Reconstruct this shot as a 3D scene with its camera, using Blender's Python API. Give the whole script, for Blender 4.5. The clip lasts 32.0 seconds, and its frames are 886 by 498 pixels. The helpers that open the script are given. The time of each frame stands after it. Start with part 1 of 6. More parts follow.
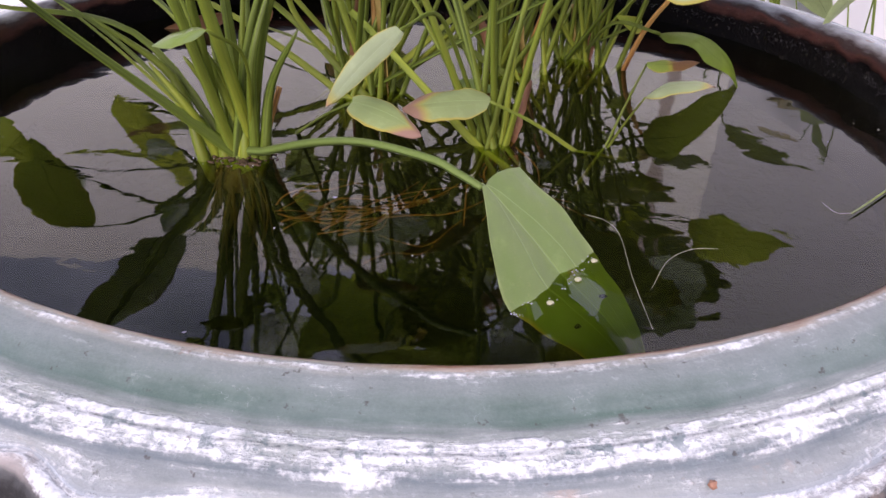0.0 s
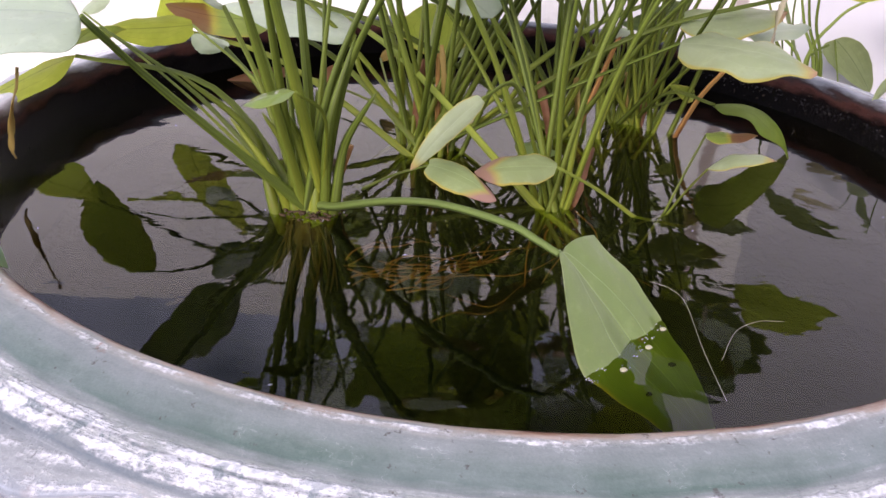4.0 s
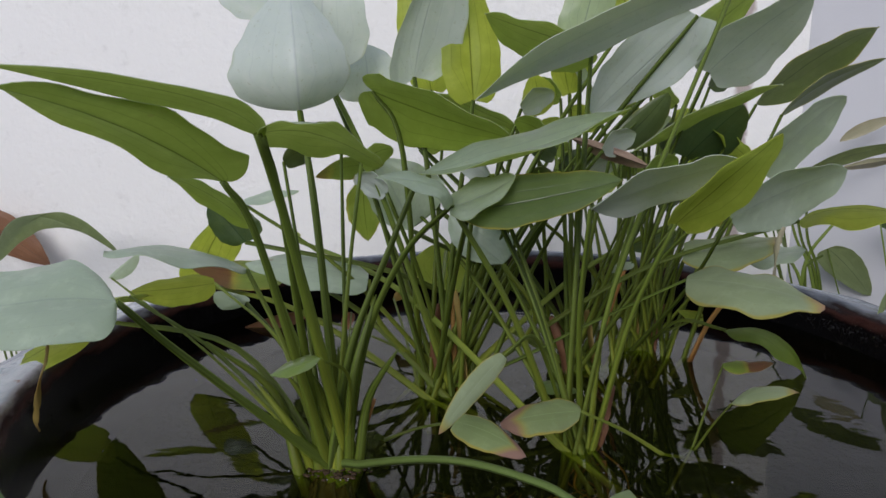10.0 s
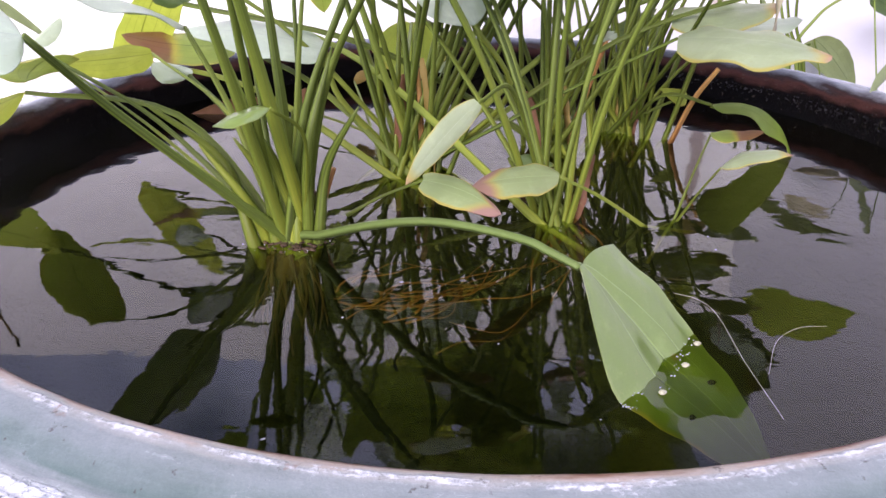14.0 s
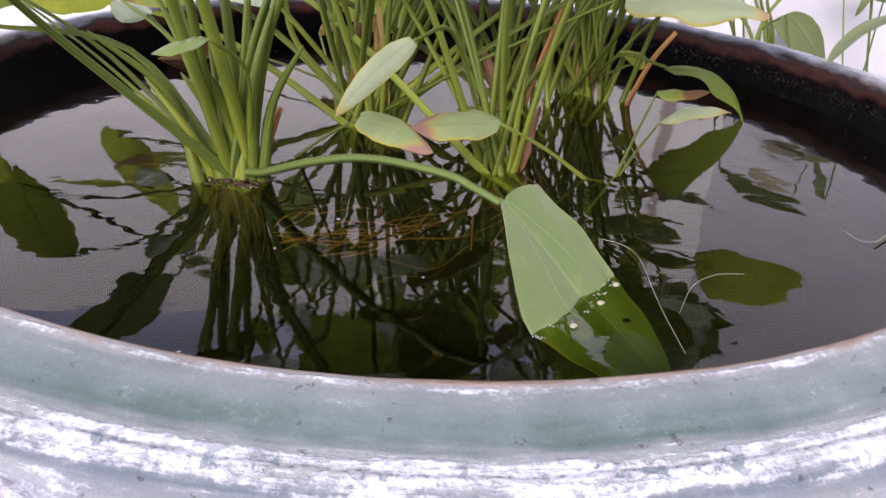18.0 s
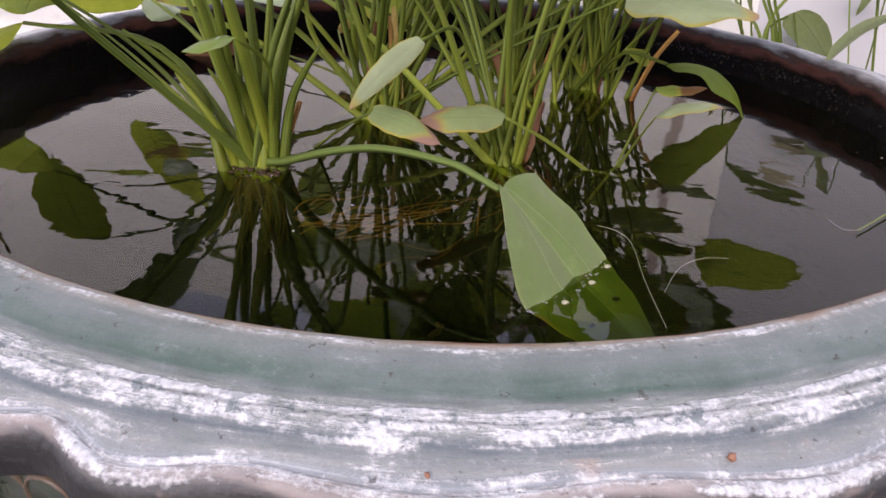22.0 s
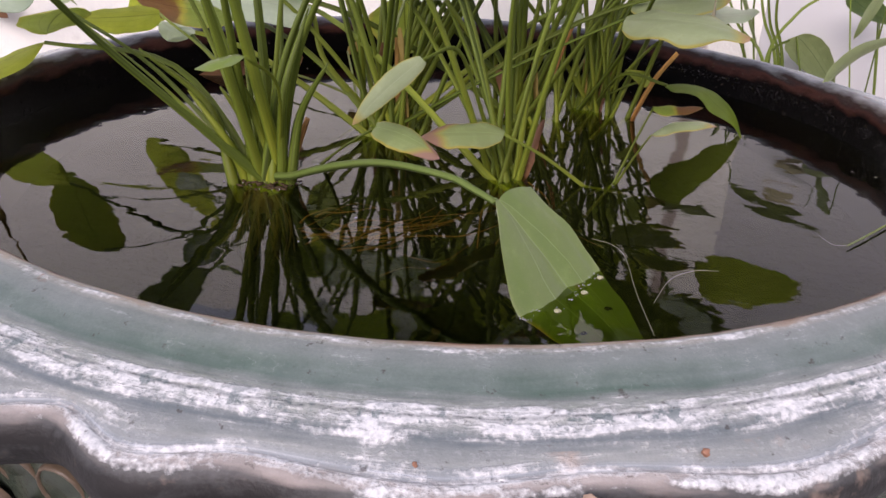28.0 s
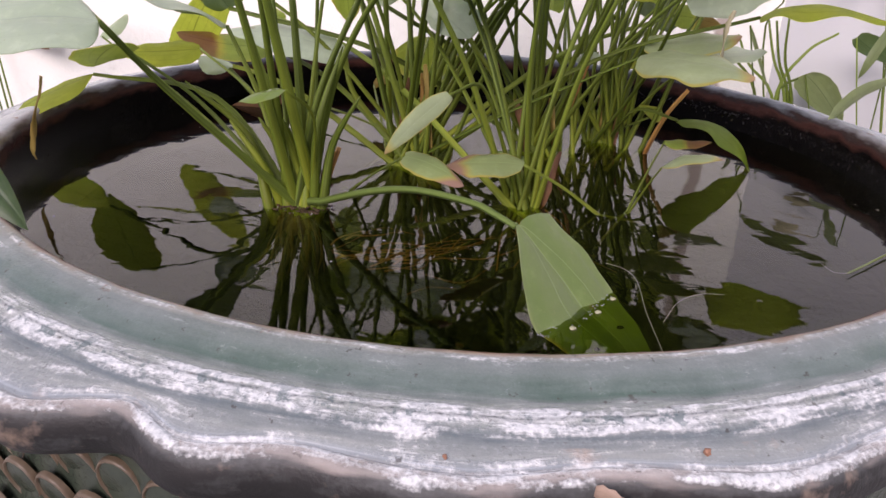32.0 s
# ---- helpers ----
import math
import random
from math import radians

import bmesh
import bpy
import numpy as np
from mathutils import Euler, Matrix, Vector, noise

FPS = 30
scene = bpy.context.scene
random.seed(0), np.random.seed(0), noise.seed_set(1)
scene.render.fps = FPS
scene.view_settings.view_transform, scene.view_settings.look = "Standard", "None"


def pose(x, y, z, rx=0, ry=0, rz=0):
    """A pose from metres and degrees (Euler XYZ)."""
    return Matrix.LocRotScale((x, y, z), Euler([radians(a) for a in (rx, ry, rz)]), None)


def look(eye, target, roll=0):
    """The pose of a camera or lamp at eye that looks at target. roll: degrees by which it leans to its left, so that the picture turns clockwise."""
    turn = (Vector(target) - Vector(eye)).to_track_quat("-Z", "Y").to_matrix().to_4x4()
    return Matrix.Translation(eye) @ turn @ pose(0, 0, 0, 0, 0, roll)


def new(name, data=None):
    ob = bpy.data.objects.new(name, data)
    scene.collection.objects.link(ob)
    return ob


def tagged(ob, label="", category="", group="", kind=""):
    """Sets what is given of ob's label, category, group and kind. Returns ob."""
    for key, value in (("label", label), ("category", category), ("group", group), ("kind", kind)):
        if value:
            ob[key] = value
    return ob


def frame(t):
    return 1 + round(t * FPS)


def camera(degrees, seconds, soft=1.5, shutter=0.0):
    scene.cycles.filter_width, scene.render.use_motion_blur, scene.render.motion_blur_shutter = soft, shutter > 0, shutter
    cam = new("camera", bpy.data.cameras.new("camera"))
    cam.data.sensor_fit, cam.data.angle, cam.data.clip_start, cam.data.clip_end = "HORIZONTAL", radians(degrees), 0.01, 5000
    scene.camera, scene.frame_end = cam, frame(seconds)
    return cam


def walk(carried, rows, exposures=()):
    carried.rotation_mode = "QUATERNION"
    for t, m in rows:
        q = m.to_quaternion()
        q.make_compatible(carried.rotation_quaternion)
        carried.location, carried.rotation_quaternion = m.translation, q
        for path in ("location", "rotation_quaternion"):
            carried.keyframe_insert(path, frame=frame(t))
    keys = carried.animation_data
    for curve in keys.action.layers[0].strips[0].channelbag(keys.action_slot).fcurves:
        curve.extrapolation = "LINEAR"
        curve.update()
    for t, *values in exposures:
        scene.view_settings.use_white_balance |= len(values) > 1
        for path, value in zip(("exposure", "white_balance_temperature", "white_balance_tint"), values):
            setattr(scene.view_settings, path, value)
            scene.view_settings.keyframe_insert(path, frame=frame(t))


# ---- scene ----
cam = camera(58.45, 32.0)
PATH = [
    (0.0, 0.0117, -0.5140, 0.1952, 58.85, -1.47, 0.93),
    (0.5, 0.0097, -0.5161, 0.2020, 58.45, -1.13, 1.19),
    (1.0, 0.0038, -0.5196, 0.2049, 59.14, -1.23, 1.82),
    (1.5, 0.0023, -0.5181, 0.2015, 59.40, -1.30, 2.04),
    (2.0, -0.0036, -0.5135, 0.2012, 58.64, -1.89, 2.49),
    (2.5, -0.0094, -0.5145, 0.1972, 58.84, -1.89, 2.74),
    (4.5, -0.0189, -0.5209, 0.2105, 64.80, -3.21, 2.89),
    (5.0, -0.0206, -0.5199, 0.2164, 68.54, -2.16, 2.12),
    (5.5, -0.0196, -0.5186, 0.2218, 72.31, -1.45, 2.02),
    (6.0, -0.0173, -0.5183, 0.2236, 73.54, -1.01, 1.79),
    (6.5, -0.0143, -0.5160, 0.2205, 73.80, -1.10, 1.30),
    (7.0, -0.0149, -0.5182, 0.2200, 73.91, -0.92, 1.47),
    (7.5, -0.0159, -0.5188, 0.2204, 73.70, -1.01, 1.63),
    (8.0, -0.0172, -0.5190, 0.2220, 73.66, -1.26, 1.43),
    (8.5, -0.0247, -0.5159, 0.2305, 73.73, 0.04, 2.29),
    (9.0, -0.0282, -0.5173, 0.2381, 75.72, 0.18, 2.70),
    (9.5, -0.0235, -0.5168, 0.2367, 77.54, -0.04, 2.01),
    (10.0, -0.0277, -0.5168, 0.2325, 76.81, 0.21, 2.07),
    (10.5, -0.0489, -0.5100, 0.2250, 75.23, 0.74, 2.48),
    (11.0, -0.0577, -0.5127, 0.2187, 74.44, 0.41, 3.16),
    (11.5, -0.0555, -0.5044, 0.2083, 72.85, -0.11, 2.62),
    (12.0, -0.0462, -0.4960, 0.1961, 69.47, -1.44, 0.70),
    (12.5, -0.0359, -0.4934, 0.1910, 67.04, -1.03, 0.17),
    (13.0, -0.0301, -0.4991, 0.1897, 66.11, -0.44, 0.01),
    (13.5, -0.0301, -0.4895, 0.1845, 65.63, -0.49, -0.39),
    (14.0, -0.0301, -0.4873, 0.1816, 64.71, -0.39, -0.44),
    (14.5, -0.0287, -0.4906, 0.1787, 64.12, -0.60, -0.48),
    (15.0, -0.0224, -0.4919, 0.1752, 63.64, -0.81, -0.42),
    (15.5, -0.0179, -0.4979, 0.1750, 63.75, -1.28, -0.13),
    (17.5, -0.0069, -0.4994, 0.1698, 62.90, -2.30, -0.03),
    (18.0, -0.0024, -0.5030, 0.1695, 63.03, -2.69, -0.07),
    (18.5, 0.0000, -0.5098, 0.1715, 63.29, -2.70, 0.38),
    (19.0, 0.0023, -0.5122, 0.1705, 62.82, -2.91, 0.64),
    (19.5, 0.0006, -0.5138, 0.1707, 62.93, -2.74, 1.04),
    (20.0, 0.0006, -0.5130, 0.1692, 62.34, -2.62, 0.98),
    (20.5, 0.0013, -0.5121, 0.1709, 61.86, -2.08, 0.69),
    (21.0, 0.0037, -0.5242, 0.1736, 62.14, -2.40, 0.88),
    (21.5, 0.0047, -0.5320, 0.1771, 62.65, -2.60, 1.23),
    (22.0, 0.0047, -0.5321, 0.1779, 62.66, -2.45, 1.44),
    (22.5, 0.0035, -0.5334, 0.1776, 62.79, -2.61, 1.55),
    (23.0, 0.0056, -0.5344, 0.1794, 62.99, -2.06, 1.71),
    (23.5, 0.0067, -0.5352, 0.1787, 63.01, -2.19, 1.53),
    (24.0, 0.0085, -0.5353, 0.1779, 62.88, -2.17, 1.41),
    (24.5, 0.0105, -0.5333, 0.1773, 62.54, -2.10, 1.37),
    (25.0, 0.0112, -0.5337, 0.1784, 62.94, -2.40, 1.36),
    (25.5, 0.0141, -0.5406, 0.1806, 63.54, -2.33, 1.06),
    (27.5, 0.0155, -0.5470, 0.1789, 64.44, -2.52, 2.09),
    (28.0, 0.0120, -0.5473, 0.1797, 64.21, -2.47, 2.46),
    (28.5, 0.0122, -0.5460, 0.1782, 64.08, -2.37, 2.44),
    (29.0, 0.0132, -0.5460, 0.1798, 64.07, -1.81, 2.44),
    (29.5, 0.0110, -0.5469, 0.1818, 64.41, -1.52, 2.52),
    (30.0, 0.0102, -0.5521, 0.1834, 65.04, -1.88, 2.63),
    (30.5, 0.0092, -0.5592, 0.1851, 65.69, -2.36, 2.87),
    (31.0, 0.0078, -0.5649, 0.1856, 66.07, -2.74, 2.99),
    (31.5, 0.0090, -0.5661, 0.1847, 65.92, -2.73, 2.81),
    (32.0, 0.0075, -0.5760, 0.1875, 66.36, -2.82, 3.67),
]
# seconds, stops, white balance
EXPOSURES = [(0, -0.30, 6250, 33), (4.5, -0.25, 6250, 34), (5, -0.34, 6300, 33), (6, -0.85, 6150, 29), (7, -0.97, 6150, 30), (9, -1.12, 6100, 26), (10, -1.5, 5900, 18), (11, -1.5, 6100, 18), (12, -1.05, 6250, 30), (13, -0.14, 5900, 37), (15, 0.1, 5900, 37), (18.5, -0.30, 6150, 33), (23, -0.61, 6450, 30), (32, -0.70, 6500, 30)]
walk(cam, [(t, pose(*p)) for t, *p in PATH], EXPOSURES)

# ---- sky and sun ----
SUN_UP, SUN_TURN = 29.0, 194.0
world = bpy.data.worlds.new("sky")
scene.world = world
world.use_nodes = True
_n = world.node_tree.nodes
_sky = _n.new("ShaderNodeTexSky")
_sky.sky_type, _sky.sun_disc = "NISHITA", False
_sky.sun_elevation, _sky.sun_rotation = radians(SUN_UP), radians(SUN_TURN)
_sky.dust_density, _sky.ozone_density = 5.0, 1.0
# scattered clouds over the whole sky
_cloud = _n.new("ShaderNodeTexNoise")
_cloud.inputs["Scale"].default_value, _cloud.inputs["Detail"].default_value = 2.6, 6.0
world.node_tree.links.new(_n.new("ShaderNodeTexCoord").outputs["Generated"], _cloud.inputs["Vector"])
_ramp = _n.new("ShaderNodeValToRGB")
_ramp.color_ramp.elements[0].position, _ramp.color_ramp.elements[1].position = 0.36, 0.60
_ramp.color_ramp.elements[0].color = (0.2, 0.2, 0.2, 1)
world.node_tree.links.new(_cloud.outputs["Fac"], _ramp.inputs[0])
_mix = _n.new("ShaderNodeMix")
_mix.data_type = "RGBA"
_mix.inputs[7].default_value = (11.6, 12.6, 14.4, 1)
world.node_tree.links.new(_ramp.outputs[0], _mix.inputs[0])
world.node_tree.links.new(_sky.outputs[0], _mix.inputs[6])
world.node_tree.links.new(_mix.outputs[2], _n["Background"].inputs[0])
_n["Background"].inputs[1].default_value = 0.14
sun = new("sun", bpy.data.lights.new("sun", "SUN"))
sun.data.energy, sun.data.angle, sun.data.color = 5.0, radians(32), (1, 0.965, 0.92)
# direction towards the sun: left, in front of the wall, high
_dir = Vector((math.sin(radians(SUN_TURN)) * math.cos(radians(SUN_UP)), math.cos(radians(SUN_TURN)) * math.cos(radians(SUN_UP)), math.sin(radians(SUN_UP))))
sun.matrix_world = look((0, 0, 0), -_dir) @ Matrix.Identity(4)
sun.location = _dir * 6


# ---- materials ----
def nodes_of(name, rough=0.5, metal=0.0, spec=0.5):
    m = bpy.data.materials.new(name)
    m.use_nodes = True
    t = m.node_tree
    b = t.nodes["Principled BSDF"]
    b.inputs["Roughness"].default_value, b.inputs["Metallic"].default_value = rough, metal
    b.inputs["Specular IOR Level"].default_value = spec
    return m, t, b


def node(t, kind, **kw):
    n = t.nodes.new(kind)
    for k, v in kw.items():
        n.inputs[k].default_value = v
    return n


def math_node(t, op, a, b=None, c=None, clamp=False):
    n = t.nodes.new("ShaderNodeMath")
    n.operation, n.use_clamp = op, clamp
    for i, v in enumerate((a, b, c)):
        if v is None:
            continue
        if isinstance(v, (int, float)):
            n.inputs[i].default_value = v
        else:
            t.links.new(v, n.inputs[i])
    return n.outputs[0]


def ramp(t, fac, stops):
    n = t.nodes.new("ShaderNodeValToRGB")
    el = n.color_ramp.elements
    while len(el) < len(stops):
        el.new(0.5)
    for e, (p, c) in zip(el, stops):
        e.position, e.color = p, (*c, 1)
    t.links.new(fac, n.inputs[0])
    return n.outputs[0]


def mix(t, fac, a, b, kind="MIX"):
    n = t.nodes.new("ShaderNodeMix")
    n.data_type, n.blend_type = "RGBA", kind
    for sock, v in ((n.inputs[0], fac), (n.inputs[6], a), (n.inputs[7], b)):
        if isinstance(v, (int, float)):
            sock.default_value = v
        elif isinstance(v, tuple):
            sock.default_value = (*v, 1)
        else:
            t.links.new(v, sock)
    return n.outputs[2]


def noise_of(t, scale, detail=4, rough=0.55, vec=None, dist=0.0):
    n = node(t, "ShaderNodeTexNoise", Scale=scale, Detail=detail, Roughness=rough, Distortion=dist)
    if vec is None:
        vec = t.nodes.new("ShaderNodeTexCoord").outputs["Object"]
    t.links.new(vec, n.inputs["Vector"])
    return n.outputs["Fac"]


def bump(t, b, height, strength, distance):
    n = node(t, "ShaderNodeBump", Strength=strength, Distance=distance)
    t.links.new(height, n.inputs["Height"])
    t.links.new(n.outputs[0], b.inputs["Normal"])
    return n


LEAF_COLOURS = {
    "dip": ((0.125, 0.200, 0.034), (0.205, 0.290, 0.070), 0.28, 0.28),
    "under": ((0.215, 0.335, 0.028), (0.330, 0.445, 0.045), 0.72, 0.42),
    # sheen: pale because reflections of wall and sky are put in the colour
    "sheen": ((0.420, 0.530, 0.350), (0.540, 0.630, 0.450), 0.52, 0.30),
    "green": ((0.190, 0.300, 0.090), (0.300, 0.410, 0.150), 0.55, 0.36),
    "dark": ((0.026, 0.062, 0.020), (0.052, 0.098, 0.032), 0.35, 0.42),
    # lime: yellow-green, brightened so that the backlit glow is in the colour
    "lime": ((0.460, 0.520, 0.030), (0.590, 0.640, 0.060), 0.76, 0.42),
    "deep": ((0.110, 0.165, 0.055), (0.180, 0.240, 0.090), 0.40, 0.32),
    # pale, soft: sky glare on the blades is part of these base colours
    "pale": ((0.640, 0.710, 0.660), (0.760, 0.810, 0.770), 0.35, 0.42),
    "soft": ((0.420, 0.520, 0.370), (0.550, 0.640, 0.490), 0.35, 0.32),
    "edge": ((0.230, 0.340, 0.035), (0.350, 0.430, 0.050), 0.55, 0.42),
    "edgeb": ((0.320, 0.390, 0.200), (0.420, 0.490, 0.290), 0.35, 0.38),
    "redtip": ((0.140, 0.250, 0.032), (0.230, 0.330, 0.050), 0.50, 0.42),
    "browntip": ((0.170, 0.270, 0.035), (0.280, 0.350, 0.055), 0.50, 0.45),
    "brownedge": ((0.240, 0.320, 0.105), (0.340, 0.420, 0.170), 0.30, 0.42),
    "brown": ((0.150, 0.065, 0.028), (0.300, 0.140, 0.060), 0.20, 0.60),
    "tan": ((0.42, 0.28, 0.19), (0.58, 0.42, 0.32), 0.20, 0.65),
    "strap": ((0.120, 0.160, 0.065), (0.220, 0.270, 0.120), 0.35, 0.45),
    "yellow": ((0.480, 0.350, 0.080), (0.600, 0.450, 0.130), 0.45, 0.50),
    "cream": ((0.600, 0.550, 0.350), (0.300, 0.310, 0.160), 0.30, 0.50),
}
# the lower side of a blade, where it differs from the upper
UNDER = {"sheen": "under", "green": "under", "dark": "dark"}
LEAF = {}


def leaf_material(key):
    c1, c2, trans, rough = LEAF_COLOURS[key]
    m, t, b = nodes_of("leaf_" + key, rough)
    uv = t.nodes.new("ShaderNodeUVMap").outputs[0]
    xyz = t.nodes.new("ShaderNodeSeparateXYZ")
    t.links.new(uv, xyz.inputs[0])
    u = math_node(t, "ABSOLUTE", math_node(t, "MULTIPLY_ADD", xyz.outputs[0], 2.0, -1.0))
    v = xyz.outputs[1]
    info = t.nodes.new("ShaderNodeObjectInfo")
    big = noise_of(t, 38, 4)
    fine = noise_of(t, 420, 3)
    f = math_node(t, "ADD", math_node(t, "MULTIPLY", big, 0.9), math_node(t, "MULTIPLY_ADD", info.outputs["Random"], 0.6, -0.25), clamp=True)
    col = mix(t, f, c1, c2)
    # arching veins that run from the stalk to the tip
    gather = math_node(t, "POWER", math_node(t, "MULTIPLY", v, 3.2, clamp=True), 0.6)
    vein = None
    for at, width in ((0.0, 0.024), (0.36, 0.016)) if key in ("dip", "brownedge") else ((0.0, 0.032), (0.34, 0.016), (0.66, 0.012)):
        d = math_node(t, "ABSOLUTE", math_node(t, "SUBTRACT", u, math_node(t, "MULTIPLY", gather, at)))
        k = math_node(t, "SUBTRACT", 1.0, math_node(t, "DIVIDE", d, width), clamp=True)
        vein = k if vein is None else math_node(t, "MAXIMUM", vein, math_node(t, "MULTIPLY", k, 1.0 if key == "dip" else 0.42))
    light_vein = key in ("dip", "edgeb", "brownedge")
    col = mix(t, math_node(t, "MULTIPLY", vein, (0.95 if key == "dip" else 0.6) if light_vein else 0.14 if key in ("pale", "sheen", "soft") else 0.12 if key == "dark" else 0.6), col, tuple(min(0.75, x * 1.5 + 0.06) for x in c2) if light_vein else tuple(x * 0.55 for x in c1))
    # ribs between the veins, and blotches
    rib = t.nodes.new("ShaderNodeMath")
    rib.operation = "SINE"
    t.links.new(math_node(t, "MULTIPLY_ADD", u, 31.4, math_node(t, "MULTIPLY", big, 2.5)), rib.inputs[0])
    patch = noise_of(t, 95, 5, 0.65)
    col = mix(t, math_node(t, "MULTIPLY_ADD", rib.outputs[0], 0.0 if key in ("dark", "dip", "edgeb", "brownedge") else 0.02, 0.03), col, tuple(x * 0.72 for x in c1))
    col = mix(t, math_node(t, "MULTIPLY", math_node(t, "SUBTRACT", patch, 0.52), 2.2, clamp=True), col, tuple(min(0.8, x * 1.25 + 0.02) for x in c2))
    # thin cross veins
    wave = t.nodes.new("ShaderNodeTexWave")
    wave.inputs["Scale"].default_value, wave.inputs["Distortion"].default_value = 9.0, 1.5
    mapping = t.nodes.new("ShaderNodeMapping")
    mapping.inputs["Scale"].default_value = (0.6, 4.0, 1.0)
    mapping.inputs["Rotation"].default_value = (0, 0, 0.9)
    t.links.new(uv, mapping.inputs[0])
    t.links.new(mapping.outputs[0], wave.inputs[0])
    col = mix(t, math_node(t, "MULTIPLY", wave.outputs["Fac"], 0.10), col, c2)
    col = mix(t, math_node(t, "MULTIPLY", math_node(t, "GREATER_THAN", fine, 0.66), 0.25), col, (0.30, 0.30, 0.10))
    spot = t.nodes.new("ShaderNodeTexVoronoi")
    spot.inputs["Scale"].default_value = 55
    t.links.new(t.nodes.new("ShaderNodeTexCoord").outputs["Object"], spot.inputs["Vector"])
    sepc = t.nodes.new("ShaderNodeSeparateColor")
    t.links.new(spot.outputs["Color"], sepc.inputs[0])
    near = math_node(t, "SUBTRACT", 1.0, math_node(t, "DIVIDE", spot.outputs["Distance"], math_node(t, "MULTIPLY", sepc.outputs[1], 0.16)), clamp=True)
    near = math_node(t, "MULTIPLY", math_node(t, "MULTIPLY", near, 3.0, clamp=True), math_node(t, "GREATER_THAN", sepc.outputs[0], 0.80))
    col = mix(t, math_node(t, "MULTIPLY", near, 0.6), col, (0.24, 0.15, 0.06))
    ragged = math_node(t, "MULTIPLY_ADD", big, 0.5, -0.25)
    if key in ("edge", "edgeb", "redtip", "browntip", "brownedge", "pale", "sheen", "dip", "deep"):
        rim_at = {"edge": 0.86, "edgeb": 0.90, "brownedge": 0.88, "pale": 0.965, "sheen": 0.965, "soft": 0.955, "dip": 0.96}.get(key, 0.93)
        e = math_node(t, "MULTIPLY", math_node(t, "SUBTRACT", math_node(t, "ADD", u, math_node(t, "MULTIPLY", ragged, 0.35)), rim_at), 16.0, clamp=True)
        col = mix(t, math_node(t, "MULTIPLY", e, 0.5 if key in ("pale", "sheen", "dip", "soft") else 0.8), col, (0.40, 0.44, 0.16) if key in ("pale", "sheen", "dip", "soft") else (0.52, 0.42, 0.06))
    if key in ("redtip", "browntip", "brownedge", "edgeb", "pale", "green", "under", "lime"):
        at, gain = {"redtip": (0.80, 14.0), "browntip": (0.52, 14.0), "brownedge": (0.68, 8.0), "edgeb": (0.90, 12.0)}.get(key, (1.03, 22.0))
        w = math_node(t, "ADD", v, math_node(t, "MULTIPLY", ragged, 0.5))
        if key == "brownedge":
            w = math_node(t, "ADD", w, math_node(t, "MULTIPLY_ADD", u, 0.22, -0.12))
        yl = math_node(t, "MULTIPLY", math_node(t, "SUBTRACT", w, at - 0.07), gain, clamp=True)
        br = math_node(t, "MULTIPLY", math_node(t, "SUBTRACT", w, at), gain, clamp=True)
        tip = {"redtip": (0.19, 0.070, 0.030), "browntip": (0.20, 0.075, 0.03), "brownedge": (0.36, 0.21, 0.14), "edgeb": (0.45, 0.25, 0.16)}.get(key, (0.42, 0.24, 0.13))
        col = mix(t, math_node(t, "MULTIPLY", yl, 0.75), col, (0.50, 0.40, 0.05))
        col = mix(t, br, col, tip)
    if key == "dip":
        torn = math_node(t, "MULTIPLY", math_node(t, "SUBTRACT", math_node(t, "ADD", 0.022, math_node(t, "MULTIPLY", ragged, 0.25)), xyz.outputs[0]), 30.0, clamp=True)
        torn = math_node(t, "MULTIPLY", torn, math_node(t, "MULTIPLY_ADD", v, 12.0, -4.6, clamp=True))
        col = mix(t, math_node(t, "MULTIPLY", torn, 0.9), col, (0.55, 0.36, 0.05))
    t.links.new(col, b.inputs["Base Color"])
    h = math_node(t, "ADD", math_node(t, "MULTIPLY", vein, 0.5 if key == "dip" else 0.0 if light_vein else -0.35 if key in ("pale", "sheen", "soft", "dark") else -1.0), math_node(t, "ADD", math_node(t, "MULTIPLY", big, 0.8), math_node(t, "MULTIPLY", rib.outputs[0], 0.0 if key in ("dark", "dip", "edgeb", "brownedge") else 0.04)))
    bump(t, b, h, 0.5, 0.0026 if key == "dip" else 0.0012)
    b.inputs["Coat Weight"].default_value, b.inputs["Coat Roughness"].default_value = (0.9 if key == "dip" else 0.15), (0.16 if key == "dip" else 0.30)
    tr = t.nodes.new("ShaderNodeBsdfTranslucent")
    glow = mix(t, 0.8, col, (0.88, 0.94, 0.42) if key not in ("brown", "cream", "yellow", "brownedge", "tan") else (0.4, 0.2, 0.06))
    glow = mix(t, math_node(t, "MULTIPLY", vein, 0.15 if light_vein else 0.30 if key in ("pale", "soft") else 0.75), glow, (0.10, 0.17, 0.02))
    glow = mix(t, math_node(t, "MULTIPLY_ADD", patch, 1.5, -0.55, clamp=True), mix(t, 0.7, glow, (0.72, 0.76, 0.60), "MULTIPLY"), glow)
    t.links.new(glow, tr.inputs[0])
    sh = t.nodes.new("ShaderNodeMixShader")
    sh.inputs[0].default_value = trans
    t.links.new(b.outputs[0], sh.inputs[1])
    t.links.new(tr.outputs[0], sh.inputs[2])
    t.links.new(sh.outputs[0], t.nodes["Material Output"].inputs[0])
    return m


for _k in LEAF_COLOURS:
    LEAF[_k] = leaf_material(_k)


